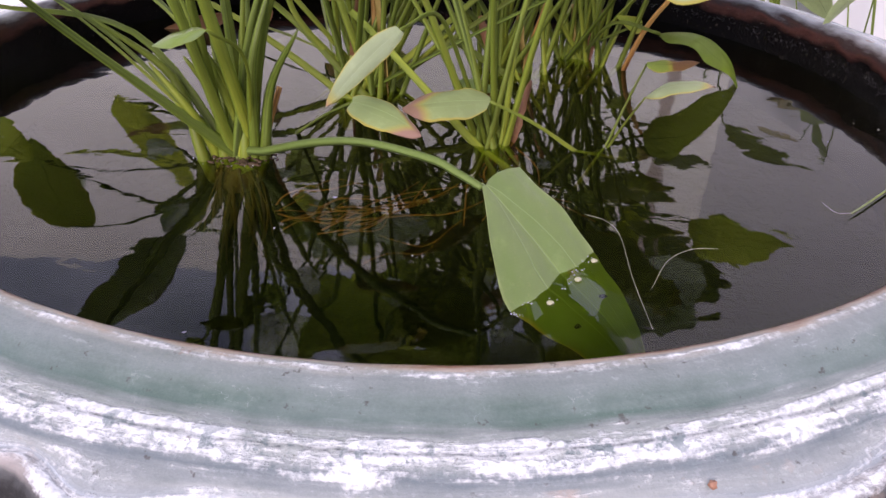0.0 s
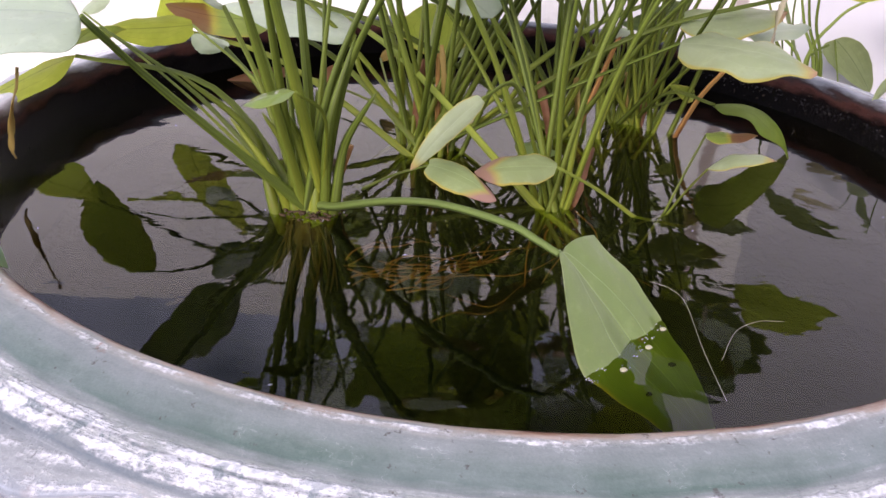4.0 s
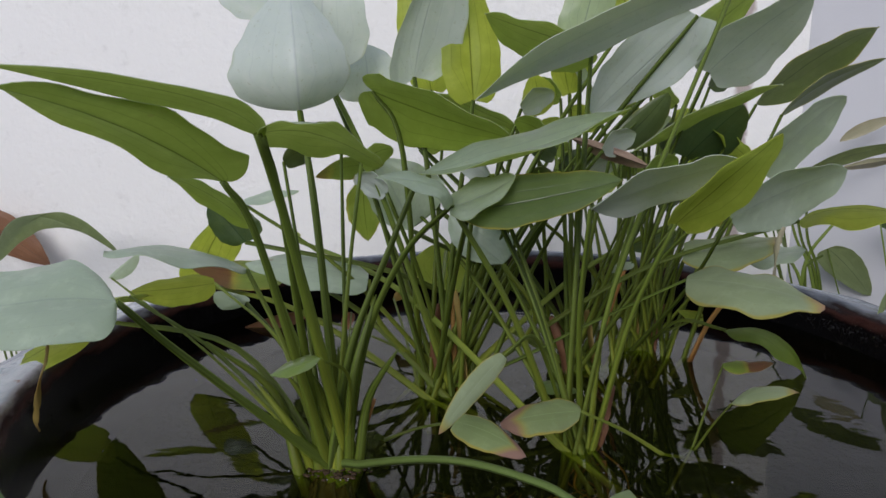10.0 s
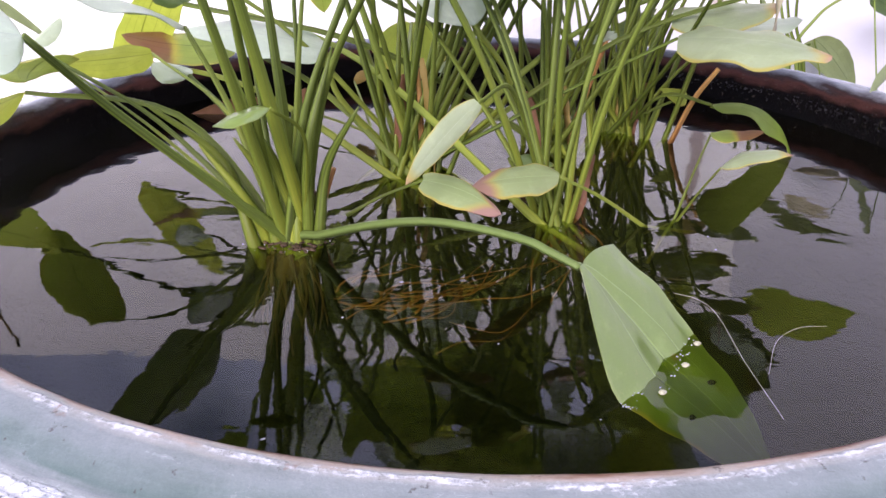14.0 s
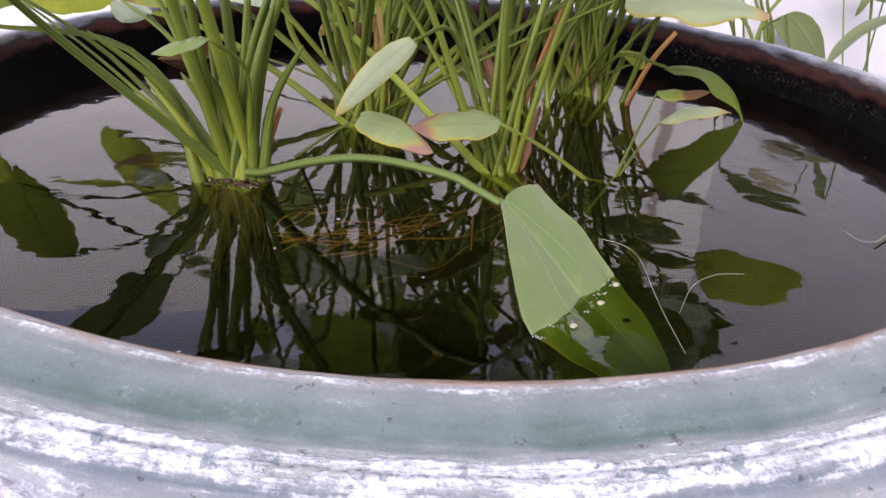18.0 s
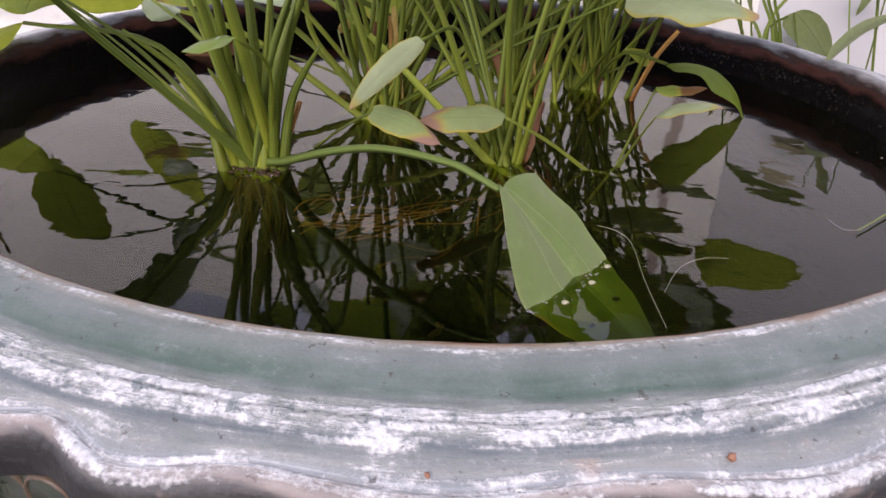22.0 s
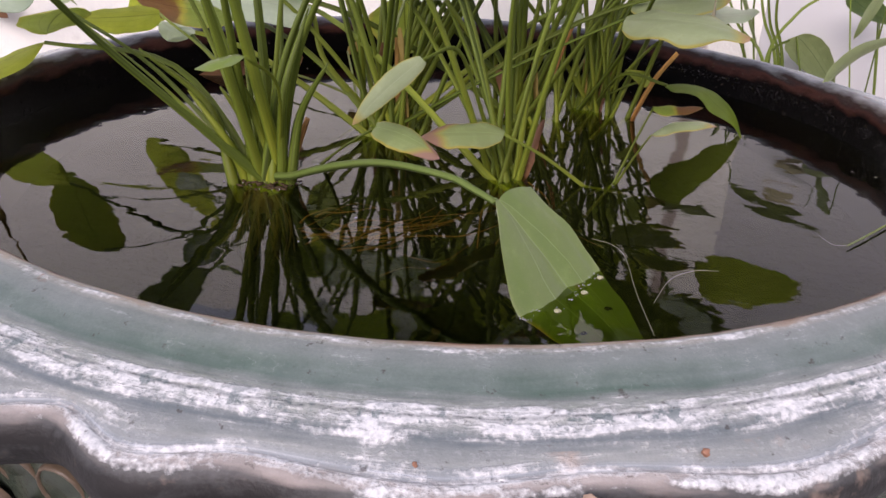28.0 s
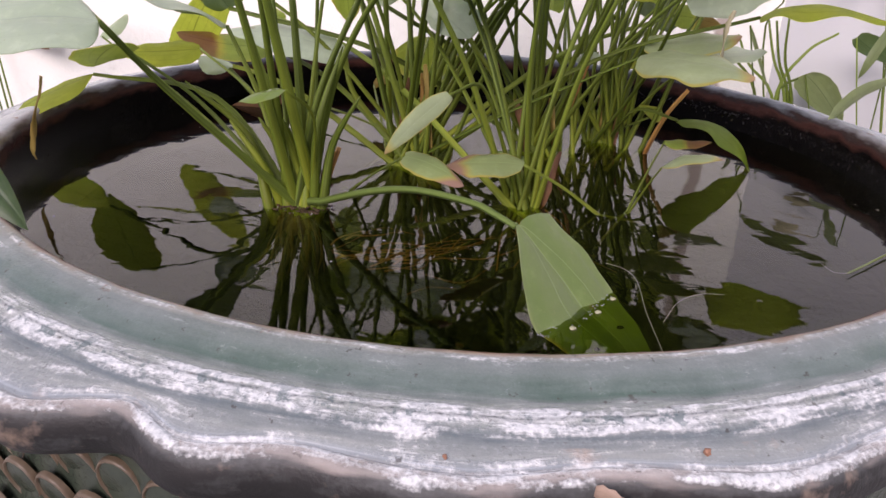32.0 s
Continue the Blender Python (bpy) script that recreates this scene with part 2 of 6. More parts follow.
def stalk_material(name, low, high, dark, trans=0.12):
    m, t, b = nodes_of(name, 0.50, 0, 0.3)
    co = t.nodes.new("ShaderNodeTexCoord").outputs["Object"]
    xyz = t.nodes.new("ShaderNodeSeparateXYZ")
    t.links.new(co, xyz.inputs[0])
    info = t.nodes.new("ShaderNodeObjectInfo")
    z = math_node(t, "MULTIPLY_ADD", xyz.outputs[2], 8.0, -0.99, clamp=True)
    col = mix(t, z, low, high)
    col = mix(t, math_node(t, "MULTIPLY", info.outputs["Random"], 0.92), col, dark)
    pale = math_node(t, "MULTIPLY", math_node(t, "MULTIPLY_ADD", info.outputs["Random"], -9.0, 1.6, clamp=True), z)
    col = mix(t, math_node(t, "MULTIPLY", pale, 0.8), col, tuple(min(0.6, x * 2.2 + 0.04) for x in high))
    uv = t.nodes.new("ShaderNodeUVMap").outputs[0]
    mp = t.nodes.new("ShaderNodeMapping")
    mp.inputs["Scale"].default_value = (16.0, 1.6, 1.0)
    t.links.new(uv, mp.inputs[0])
    t.links.new(math_node(t, "MULTIPLY", info.outputs["Random"], 40.0), mp.inputs["Location"])
    streak = noise_of(t, 1.0, 3, 0.5, mp.outputs[0])
    col = mix(t, math_node(t, "MULTIPLY_ADD", streak, 2.4, -0.85, clamp=True), col, tuple(min(0.6, x * 1.35) for x in high))
    # ridges along the stalk, with a pale highlight painted on them
    around = t.nodes.new("ShaderNodeSeparateXYZ")
    t.links.new(uv, around.inputs[0])
    ridge = math_node(t, "POWER", math_node(t, "ABSOLUTE", math_node(t, "COSINE", math_node(t, "MULTIPLY", around.outputs[0], 6.28318))), 9.0)
    col = mix(t, math_node(t, "MULTIPLY", ridge, 0.55), col, tuple(min(0.7, x * 1.9) for x in high))
    blot = noise_of(t, 60, 3)
    col = mix(t, math_node(t, "MULTIPLY", math_node(t, "SUBTRACT", blot, 0.68), 2.0, clamp=True), col, (0.24, 0.16, 0.05))
    # murky water's dimming of the drowned part, painted as a brown
    silt = math_node(t, "MULTIPLY_ADD", xyz.outputs[2], -70.0, 8.2, clamp=True)
    col = mix(t, math_node(t, "MULTIPLY", silt, 0.85), col, (0.075, 0.060, 0.018))
    t.links.new(col, b.inputs["Base Color"])
    bump(t, b, math_node(t, "ADD", streak, ridge), 0.5, 0.0008)
    tr = t.nodes.new("ShaderNodeBsdfTranslucent")
    t.links.new(col, tr.inputs[0])
    sh = t.nodes.new("ShaderNodeMixShader")
    sh.inputs[0].default_value = trans
    t.links.new(b.outputs[0], sh.inputs[1])
    t.links.new(tr.outputs[0], sh.inputs[2])
    t.links.new(sh.outputs[0], t.nodes["Material Output"].inputs[0])
    return m


STALK = stalk_material("green_stalk", (0.36, 0.39, 0.030), (0.110, 0.155, 0.018), (0.024, 0.042, 0.006), 0.20)
STALK_DEEP = stalk_material("deep_green_stalk", (0.115, 0.155, 0.030), (0.095, 0.140, 0.030), (0.055, 0.090, 0.020), 0.12)
STALK_OLD = stalk_material("dry_stalk", (0.26, 0.11, 0.03), (0.42, 0.20, 0.05), (0.16, 0.08, 0.03), 0.05)


def glaze_material():
    """Grey-green glaze with a rusty lip and rings of white mineral crust."""
    m, t, b = nodes_of("crusted_glaze", 0.3)
    co = t.nodes.new("ShaderNodeTexCoord").outputs["Object"]
    uv = t.nodes.new("ShaderNodeUVMap").outputs[0]
    uvs = t.nodes.new("ShaderNodeSeparateXYZ")
    t.links.new(uv, uvs.inputs[0])
    v = uvs.outputs[1]
    stretch = t.nodes.new("ShaderNodeMapping")
    stretch.inputs["Scale"].default_value = (52.0, 14.0, 1.0)
    t.links.new(uv, stretch.inputs[0])
    cloud = noise_of(t, 1.6, 3, 0.5, stretch.outputs[0])
    mid = noise_of(t, 55, 5, 0.6, co)
    fine = noise_of(t, 420, 4, 0.6, co)
    at = math_node(t, "ADD", v, math_node(t, "MULTIPLY_ADD", cloud, 0.09, -0.045))
    # from 0.84 on, the near-black paints in the shade under the moulding
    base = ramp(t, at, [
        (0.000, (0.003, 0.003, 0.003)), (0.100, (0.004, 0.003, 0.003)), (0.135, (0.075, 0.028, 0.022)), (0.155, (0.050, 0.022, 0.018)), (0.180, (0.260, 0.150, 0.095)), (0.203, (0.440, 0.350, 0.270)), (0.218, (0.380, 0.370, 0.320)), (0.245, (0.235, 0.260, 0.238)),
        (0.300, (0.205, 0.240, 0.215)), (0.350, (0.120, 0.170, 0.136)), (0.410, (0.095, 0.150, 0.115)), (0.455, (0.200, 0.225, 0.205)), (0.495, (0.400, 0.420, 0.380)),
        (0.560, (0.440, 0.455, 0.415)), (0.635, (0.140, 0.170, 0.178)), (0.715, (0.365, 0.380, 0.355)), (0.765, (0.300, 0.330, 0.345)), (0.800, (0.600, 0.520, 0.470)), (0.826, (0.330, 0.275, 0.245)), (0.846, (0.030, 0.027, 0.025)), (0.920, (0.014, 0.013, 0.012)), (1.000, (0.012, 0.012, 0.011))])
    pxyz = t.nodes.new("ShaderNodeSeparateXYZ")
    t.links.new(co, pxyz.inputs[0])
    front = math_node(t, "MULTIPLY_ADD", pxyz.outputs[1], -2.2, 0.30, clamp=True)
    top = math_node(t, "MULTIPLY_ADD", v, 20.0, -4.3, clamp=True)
    # far rim: above 0.185 the grey-blue paints in the sky's reflection on top
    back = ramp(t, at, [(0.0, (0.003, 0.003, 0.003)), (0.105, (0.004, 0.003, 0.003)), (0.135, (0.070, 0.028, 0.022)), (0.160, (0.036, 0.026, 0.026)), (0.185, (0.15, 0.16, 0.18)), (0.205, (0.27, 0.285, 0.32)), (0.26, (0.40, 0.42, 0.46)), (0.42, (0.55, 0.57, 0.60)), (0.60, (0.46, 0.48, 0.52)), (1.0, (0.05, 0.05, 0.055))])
    # far rim whitened towards the left: the light on it is painted in
    lit_left = math_node(t, "MULTIPLY", math_node(t, "MULTIPLY_ADD", pxyz.outputs[0], -6.0, -0.4, clamp=True), math_node(t, "MULTIPLY_ADD", v, 40.0, -7.9, clamp=True))
    back = mix(t, math_node(t, "MULTIPLY", lit_left, math_node(t, "MULTIPLY_ADD", mid, 1.2, 0.0, clamp=True)), back, (0.66, 0.67, 0.67))
    # the green shows in patches only, greyed over between them
    tide = t.nodes.new("ShaderNodeMapping")
    tide.inputs["Scale"].default_value = (17.0, 2.0, 1.0)
    t.links.new(uv, tide.inputs[0])
    veil = math_node(t, "MULTIPLY_ADD", noise_of(t, 1.0, 3, 0.5, tide.outputs[0]), 5.0, -2.45, clamp=True)
    green_at = math_node(t, "SUBTRACT", 1.0, math_node(t, "MULTIPLY", math_node(t, "ABSOLUTE", math_node(t, "SUBTRACT", v, 0.385)), 8.0), clamp=True)
    base = mix(t, math_node(t, "MULTIPLY", math_node(t, "MULTIPLY", veil, green_at), 0.75), base, (0.27, 0.30, 0.29))
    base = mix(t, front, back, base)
    t.links.new(math_node(t, "MULTIPLY_ADD", top, 0.44, 0.06), b.inputs["Specular IOR Level"])
    base = mix(t, math_node(t, "MULTIPLY_ADD", mid, 2.6, -0.95, clamp=True), mix(t, 0.45, base, (0.55, 0.60, 0.57), "MULTIPLY"), base)
    speck = noise_of(t, 1100, 3, 0.7, co)
    base = mix(t, math_node(t, "MULTIPLY_ADD", speck, 3.2, -1.35, clamp=True), mix(t, 0.30, base, (0.62, 0.64, 0.64), "MULTIPLY"), base)
    # lime crust: thickest on the two ridges, thinner and smeared between them
    band = ramp(t, v, [(0.0, (0, 0, 0)), (0.20, (0, 0, 0)), (0.212, (0.46, 0.46, 0.46)), (0.232, (0.46, 0.46, 0.46)), (0.250, (0.26, 0.26, 0.26)), (0.30, (0.17, 0.17, 0.17)), (0.42, (0.06, 0.06, 0.06)), (0.475, (0.30, 0.30, 0.30)),
                       (0.515, (0.61, 0.61, 0.61)), (0.545, (0.52, 0.52, 0.52)), (0.60, (0.57, 0.57, 0.57)), (0.66, (0.30, 0.30, 0.30)), (0.74, (0.38, 0.38, 0.38)), (0.80, (0.56, 0.56, 0.56)), (0.835, (0.44, 0.44, 0.44)), (0.868, (0.08, 0.08, 0.08)), (1.0, (0, 0, 0))])
    bw = t.nodes.new("ShaderNodeRGBToBW")
    t.links.new(band, bw.inputs[0])
    spread = math_node(t, "MULTIPLY", bw.outputs[0], math_node(t, "MULTIPLY_ADD", front, 0.75, 0.25))
    pat = math_node(t, "ADD", math_node(t, "MULTIPLY_ADD", cloud, 0.95, -0.20), math_node(t, "ADD", math_node(t, "MULTIPLY", mid, 0.50), math_node(t, "MULTIPLY", fine, 0.38)))
    crust = math_node(t, "MULTIPLY", math_node(t, "SUBTRACT", math_node(t, "ADD", pat, spread), 1.13), 5.5, clamp=True)
    thin = math_node(t, "MULTIPLY", math_node(t, "MULTIPLY", math_node(t, "GREATER_THAN", v, 0.205), front), math_node(t, "SUBTRACT", math_node(t, "ADD", pat, spread), 0.80), 1.3, clamp=True)
    # scratchy white scribbles
    vor = t.nodes.new("ShaderNodeTexVoronoi")
    vor.feature = "DISTANCE_TO_EDGE"
    vor.inputs["Scale"].default_value = 95
    wob = mix(t, 0.012, co, node(t, "ShaderNodeTexNoise", Scale=60.0).outputs["Color"], "ADD")
    t.links.new(wob, vor.inputs["Vector"])
    line = math_node(t, "MULTIPLY", math_node(t, "SUBTRACT", 0.012, vor.outputs["Distance"]), 90.0, clamp=True)
    patchy = math_node(t, "MULTIPLY", math_node(t, "SUBTRACT", mid, 0.53), 9.0, clamp=True)
    inside = math_node(t, "MULTIPLY", math_node(t, "GREATER_THAN", v, 0.22), math_node(t, "LESS_THAN", v, 0.50))
    line = math_node(t, "MULTIPLY", math_node(t, "MULTIPLY", line, patchy), inside)
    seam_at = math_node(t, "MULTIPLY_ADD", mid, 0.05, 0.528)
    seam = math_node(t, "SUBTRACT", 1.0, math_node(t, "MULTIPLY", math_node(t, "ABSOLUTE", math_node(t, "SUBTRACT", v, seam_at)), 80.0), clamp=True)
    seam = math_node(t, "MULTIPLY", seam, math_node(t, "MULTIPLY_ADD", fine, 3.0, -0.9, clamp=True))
    # thin bluish highlight painted along the moulding's upper edge, front only
    glint_at = math_node(t, "ABSOLUTE", math_node(t, "SUBTRACT", v, 0.764))
    edge = math_node(t, "MULTIPLY", math_node(t, "SUBTRACT", 1.0, math_node(t, "MULTIPLY", glint_at, 170.0), clamp=True), front)
    col = mix(t, math_node(t, "MULTIPLY", thin, 0.50), base, (0.41, 0.43, 0.415))
    col = mix(t, crust, col, mix(t, math_node(t, "MULTIPLY_ADD", fine, 2.4, -0.7, clamp=True), (0.44, 0.46, 0.455), (0.83, 0.83, 0.80)))
    col = mix(t, math_node(t, "MULTIPLY", line, 0.22), col, (0.66, 0.67, 0.66))
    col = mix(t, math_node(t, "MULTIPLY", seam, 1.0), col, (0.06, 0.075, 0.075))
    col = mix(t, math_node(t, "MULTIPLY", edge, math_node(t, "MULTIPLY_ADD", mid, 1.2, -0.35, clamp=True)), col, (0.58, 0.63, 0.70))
    rust = math_node(t, "MULTIPLY", math_node(t, "SUBTRACT", noise_of(t, 30, 5, 0.65, co), 0.60), 7.0, clamp=True)
    rustband = math_node(t, "MULTIPLY", rust, math_node(t, "GREATER_THAN", v, 0.68))
    col = mix(t, math_node(t, "MULTIPLY", rustband, 0.7), col, (0.42, 0.30, 0.22))
    lip = math_node(t, "MULTIPLY", math_node(t, "MULTIPLY_ADD", v, 60.0, -12.2, clamp=True), math_node(t, "MULTIPLY_ADD", v, -30.0, 7.9, clamp=True))
    flake = math_node(t, "MULTIPLY", math_node(t, "SUBTRACT", noise_of(t, 75, 4, 0.65, co), 0.61), 14.0, clamp=True)
    col = mix(t, math_node(t, "MULTIPLY", math_node(t, "MULTIPLY", lip, flake), 0.85), col, (0.20, 0.105, 0.060))
    chip = math_node(t, "MULTIPLY", math_node(t, "SUBTRACT", noise_of(t, 135, 5, 0.72, co), 0.530), 14.0, clamp=True)
    chip_at = math_node(t, "SUBTRACT", 1.0, math_node(t, "MULTIPLY", math_node(t, "ABSOLUTE", math_node(t, "SUBTRACT", v, 0.565)), 9.0), clamp=True)
    col = mix(t, math_node(t, "MULTIPLY", math_node(t, "MULTIPLY", chip, chip_at), 0.8), col, (0.10, 0.145, 0.145))
    pit = math_node(t, "MULTIPLY", math_node(t, "SUBTRACT", 0.345, noise_of(t, 240, 3, 0.6, co)), 14.0, clamp=True)
    col = mix(t, math_node(t, "MULTIPLY", pit, 0.7), col, (0.06, 0.05, 0.04))
    t.links.new(col, b.inputs["Base Color"])
    worn = math_node(t, "MULTIPLY", math_node(t, "MULTIPLY_ADD", v, 20.0, -14.9, clamp=True), 0.32)
    t.links.new(math_node(t, "ADD", worn, math_node(t, "MULTIPLY_ADD", crust, 0.32, math_node(t, "MULTIPLY_ADD", thin, 0.20, 0.22)), clamp=True), b.inputs["Roughness"])
    h = math_node(t, "ADD", math_node(t, "MULTIPLY", crust, 0.9), math_node(t, "ADD", math_node(t, "MULTIPLY", mid, 1.1), math_node(t, "MULTIPLY", fine, 0.35)))
    bump(t, b, h, 0.5, 0.0018)
    return m


GLAZE = glaze_material()


def dark_glaze():
    m, t, b = nodes_of("black_glaze", 0.10, 0, 0.10)
    n = noise_of(t, 60, 5)
    col = mix(t, n, (0.0025, 0.002, 0.002), (0.007, 0.004, 0.0035))
    t.links.new(col, b.inputs["Base Color"])
    bump(t, b, noise_of(t, 90, 4), 0.2, 0.001)
    return m


INSIDE = dark_glaze()
WET_CRUST = nodes_of("wet_black_crust", 0.25, 0, 0.4)[0]
WET_CRUST.node_tree.nodes["Principled BSDF"].inputs["Base Color"].default_value = (0.006, 0.005, 0.005, 1)


def plain(name, c1, c2, scale, rough, strength=0.3, distance=0.001, detail=5, fine=None):
    m, t, b = nodes_of(name, rough)
    n = noise_of(t, scale, detail, 0.6)
    t.links.new(mix(t, n, c1, c2), b.inputs["Base Color"])
    bump(t, b, noise_of(t, fine or scale * 4, 4), strength, distance)
    return m


def wall_material():
    m, t, b = nodes_of("white_wall_paint", 0.75, 0, 0.3)
    co = t.nodes.new("ShaderNodeTexCoord").outputs["Object"]
    n1, n2 = noise_of(t, 3.0, 5, 0.6, co), noise_of(t, 45, 5, 0.6, co)
    col = mix(t, n1, (0.88, 0.865, 0.79), (0.92, 0.91, 0.84))
    col = mix(t, math_node(t, "MULTIPLY", math_node(t, "SUBTRACT", n2, 0.60), 3.0, clamp=True), col, (0.69, 0.67, 0.60))
    # a streak of peeled paint beside the corner
    xyz = t.nodes.new("ShaderNodeSeparateXYZ")
    t.links.new(co, xyz.inputs[0])
    d = math_node(t, "ABSOLUTE", math_node(t, "SUBTRACT", xyz.outputs[0], 1.410))
    wide = math_node(t, "SUBTRACT", 1.0, math_node(t, "DIVIDE", d, 0.022), clamp=True)
    st = math_node(t, "MULTIPLY", math_node(t, "SUBTRACT", math_node(t, "ADD", wide, noise_of(t, 32, 5, 0.7, co)), 1.02), 5.0, clamp=True)
    col = mix(t, math_node(t, "MULTIPLY", st, 0.8), col, (0.34, 0.26, 0.21))
    t.links.new(col, b.inputs["Base Color"])
    h = math_node(t, "ADD", noise_of(t, 130, 4, 0.6, co), math_node(t, "MULTIPLY", n2, 0.8))
    bump(t, b, h, 0.5, 0.003)
    return m


WALL = wall_material()
# east wall: white paint greyed, so its shade sits in the colour
WALL_SHADED = plain("shaded_white_paint", (0.57, 0.57, 0.57), (0.65, 0.65, 0.645), 5, 0.7, 0.25, 0.001, 5, 160)
BACKDROP = plain("beige_backdrop_paint", (0.46, 0.43, 0.40), (0.56, 0.53, 0.49), 4, 0.8, 0.3, 0.002)
GROUND = plain("grey_concrete", (0.30, 0.29, 0.28), (0.44, 0.43, 0.41), 9, 0.85, 0.5, 0.004)
MUD = plain("dark_silt", (0.0015, 0.0013, 0.0008), (0.006, 0.005, 0.003), 30, 0.9, 0.6, 0.006)
SCALE_GLAZE = plain("olive_scale_glaze", (0.014, 0.026, 0.020), (0.085, 0.098, 0.068), 90, 0.25, 0.4, 0.001)
SCALE_EDGE = plain("tan_scale_edge", (0.05, 0.044, 0.030), (0.24, 0.165, 0.105), 120, 0.4, 0.4, 0.001)
ROOT = plain("golden_root", (0.05, 0.018, 0.006), (0.26, 0.095, 0.026), 60, 0.6)
ROOT_BROWN = plain("brown_root", (0.020, 0.011, 0.004), (0.095, 0.052, 0.016), 80, 0.65)
TWIG_BARK = plain("dark_bark", (0.03, 0.018, 0.010), (0.09, 0.05, 0.03), 200, 0.7)
HAIR = plain("pale_strand", (0.36, 0.34, 0.19), (0.52, 0.50, 0.33), 90, 0.5)
THREAD = plain("green_thread", (0.16, 0.22, 0.04), (0.26, 0.32, 0.07), 120, 0.45)
CRUMB = plain("orange_crumb", (0.20, 0.085, 0.045), (0.50, 0.27, 0.17), 900, 0.7)
FOAM = plain("wet_speck", (0.30, 0.30, 0.26), (0.62, 0.62, 0.56), 300, 0.08)


def water_material():
    m = bpy.data.materials.new("pond_water")
    m.use_nodes = True
    t = m.node_tree
    t.nodes.remove(t.nodes["Principled BSDF"])
    refr = node(t, "ShaderNodeBsdfRefraction", Roughness=0.0, IOR=1.33, Color=(0.50, 0.58, 0.13, 1))
    gloss = node(t, "ShaderNodeBsdfGlossy", Roughness=0.0, Color=(1, 1, 1, 1))
    co = t.nodes.new("ShaderNodeTexCoord").outputs["Object"]
    mp = t.nodes.new("ShaderNodeMapping")
    mp.inputs["Scale"].default_value = (1.0, 1.4, 1.0)
    t.links.new(co, mp.inputs[0])
    n1 = noise_of(t, 11, 2, 0.4, mp.outputs[0], 0.4)
    n2 = noise_of(t, 42, 2, 0.5, mp.outputs[0], 0.6)
    bp = node(t, "ShaderNodeBump", Strength=0.20, Distance=0.004)
    t.links.new(math_node(t, "ADD", n1, math_node(t, "MULTIPLY", n2, 0.13)), bp.inputs["Height"])
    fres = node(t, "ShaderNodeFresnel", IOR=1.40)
    sh = t.nodes.new("ShaderNodeMixShader")
    for n in (refr, gloss, fres):
        t.links.new(bp.outputs[0], n.inputs["Normal"])
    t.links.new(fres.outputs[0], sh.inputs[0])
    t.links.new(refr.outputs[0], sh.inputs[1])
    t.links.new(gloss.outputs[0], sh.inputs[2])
    t.links.new(sh.outputs[0], t.nodes["Material Output"].inputs[0])
    return m


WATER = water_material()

# ---- building blocks ----
ORIGIN = {}


def thing(name, label, category, at=(0, 0, 0), group="", kind=""):
    ob = new(name)
    ob.location = at
    ob.empty_display_size = 0.02
    ORIGIN[ob] = Vector(at)
    return tagged(ob, label, category, group, kind)


def mesh_of(name, bm, material, smooth=True):
    me = bpy.data.meshes.new(name)
    bm.normal_update()
    bm.to_mesh(me)
    bm.free()
    me.materials.append(material)
    if smooth:
        me.polygons.foreach_set("use_smooth", [True] * len(me.polygons))
    return me


def part(name, bm, material, parent, label="", smooth=True):
    """One mesh under a thing or a part; bm is in world coordinates."""
    at = ORIGIN[parent]
    bmesh.ops.translate(bm, verts=bm.verts, vec=-at)
    ob = new(name, mesh_of(name, bm, material, smooth))
    ob.parent = parent
    ORIGIN[ob] = at
    return tagged(ob, label)


def single(name, bm, material, label, category, group="", kind="", smooth=True):
    c = sum((v.co for v in bm.verts), Vector()) / max(1, len(bm.verts))
    c.z = min(v.co.z for v in bm.verts)
    bmesh.ops.translate(bm, verts=bm.verts, vec=-c)
    ob = new(name, mesh_of(name, bm, material, smooth))
    ob.location = c
    return tagged(ob, label, category, group, kind)


def spline(points, n):
    """Points evenly along a smooth curve through the given ones."""
    p = [Vector(q) for q in points]
    p = [2 * p[0] - p[1]] + p + [2 * p[-1] - p[-2]]
    out = []
    for i in range(1, len(p) - 2):
        for k in range(n):
            s = k / n
            a, b, c, d = p[i - 1:i + 3]
            out.append(0.5 * (2 * b + (c - a) * s + (2 * a - 5 * b + 4 * c - d) * s * s + (3 * b - a - 3 * c + d) * s ** 3))
    return out + [p[-2]]


def tube(bm, points, radii, sides=8, keel=0.0, flat=0.0):
    """A tapering tube; keel > 0 gives it three ridges, flat > 0 an oval section, as in a leaf stalk."""
    uvl = bm.loops.layers.uv.verify()
    rings, right = [], None
    for i, q in enumerate(points):
        d = (points[min(i + 1, len(points) - 1)] - points[max(i - 1, 0)]).normalized()
        if right is None:
            right = d.orthogonal().normalized()
        right = (right - d * right.dot(d)).normalized()
        up = d.cross(right)
        ring = []
        for k in range(sides):
            a = 2 * math.pi * k / sides
            r = radii[i] * (1 + keel * math.cos(3 * a) + flat * math.cos(2 * a))
            ring.append(bm.verts.new(q + (right * math.cos(a) + up * math.sin(a)) * r))
        rings.append(ring)
    for i, (a, b) in enumerate(zip(rings, rings[1:])):
        for k in range(sides):
            face = bm.faces.new((a[k], a[(k + 1) % sides], b[(k + 1) % sides], b[k]))
            for lp, (x, y) in zip(face.loops, ((k, i), (k + 1, i), (k + 1, i + 1), (k, i + 1))):
                lp[uvl].uv = (x / sides, y / (len(points) - 1))
    bm.faces.new(rings[0][::-1])
    bm.faces.new(rings[-1])
    return bm


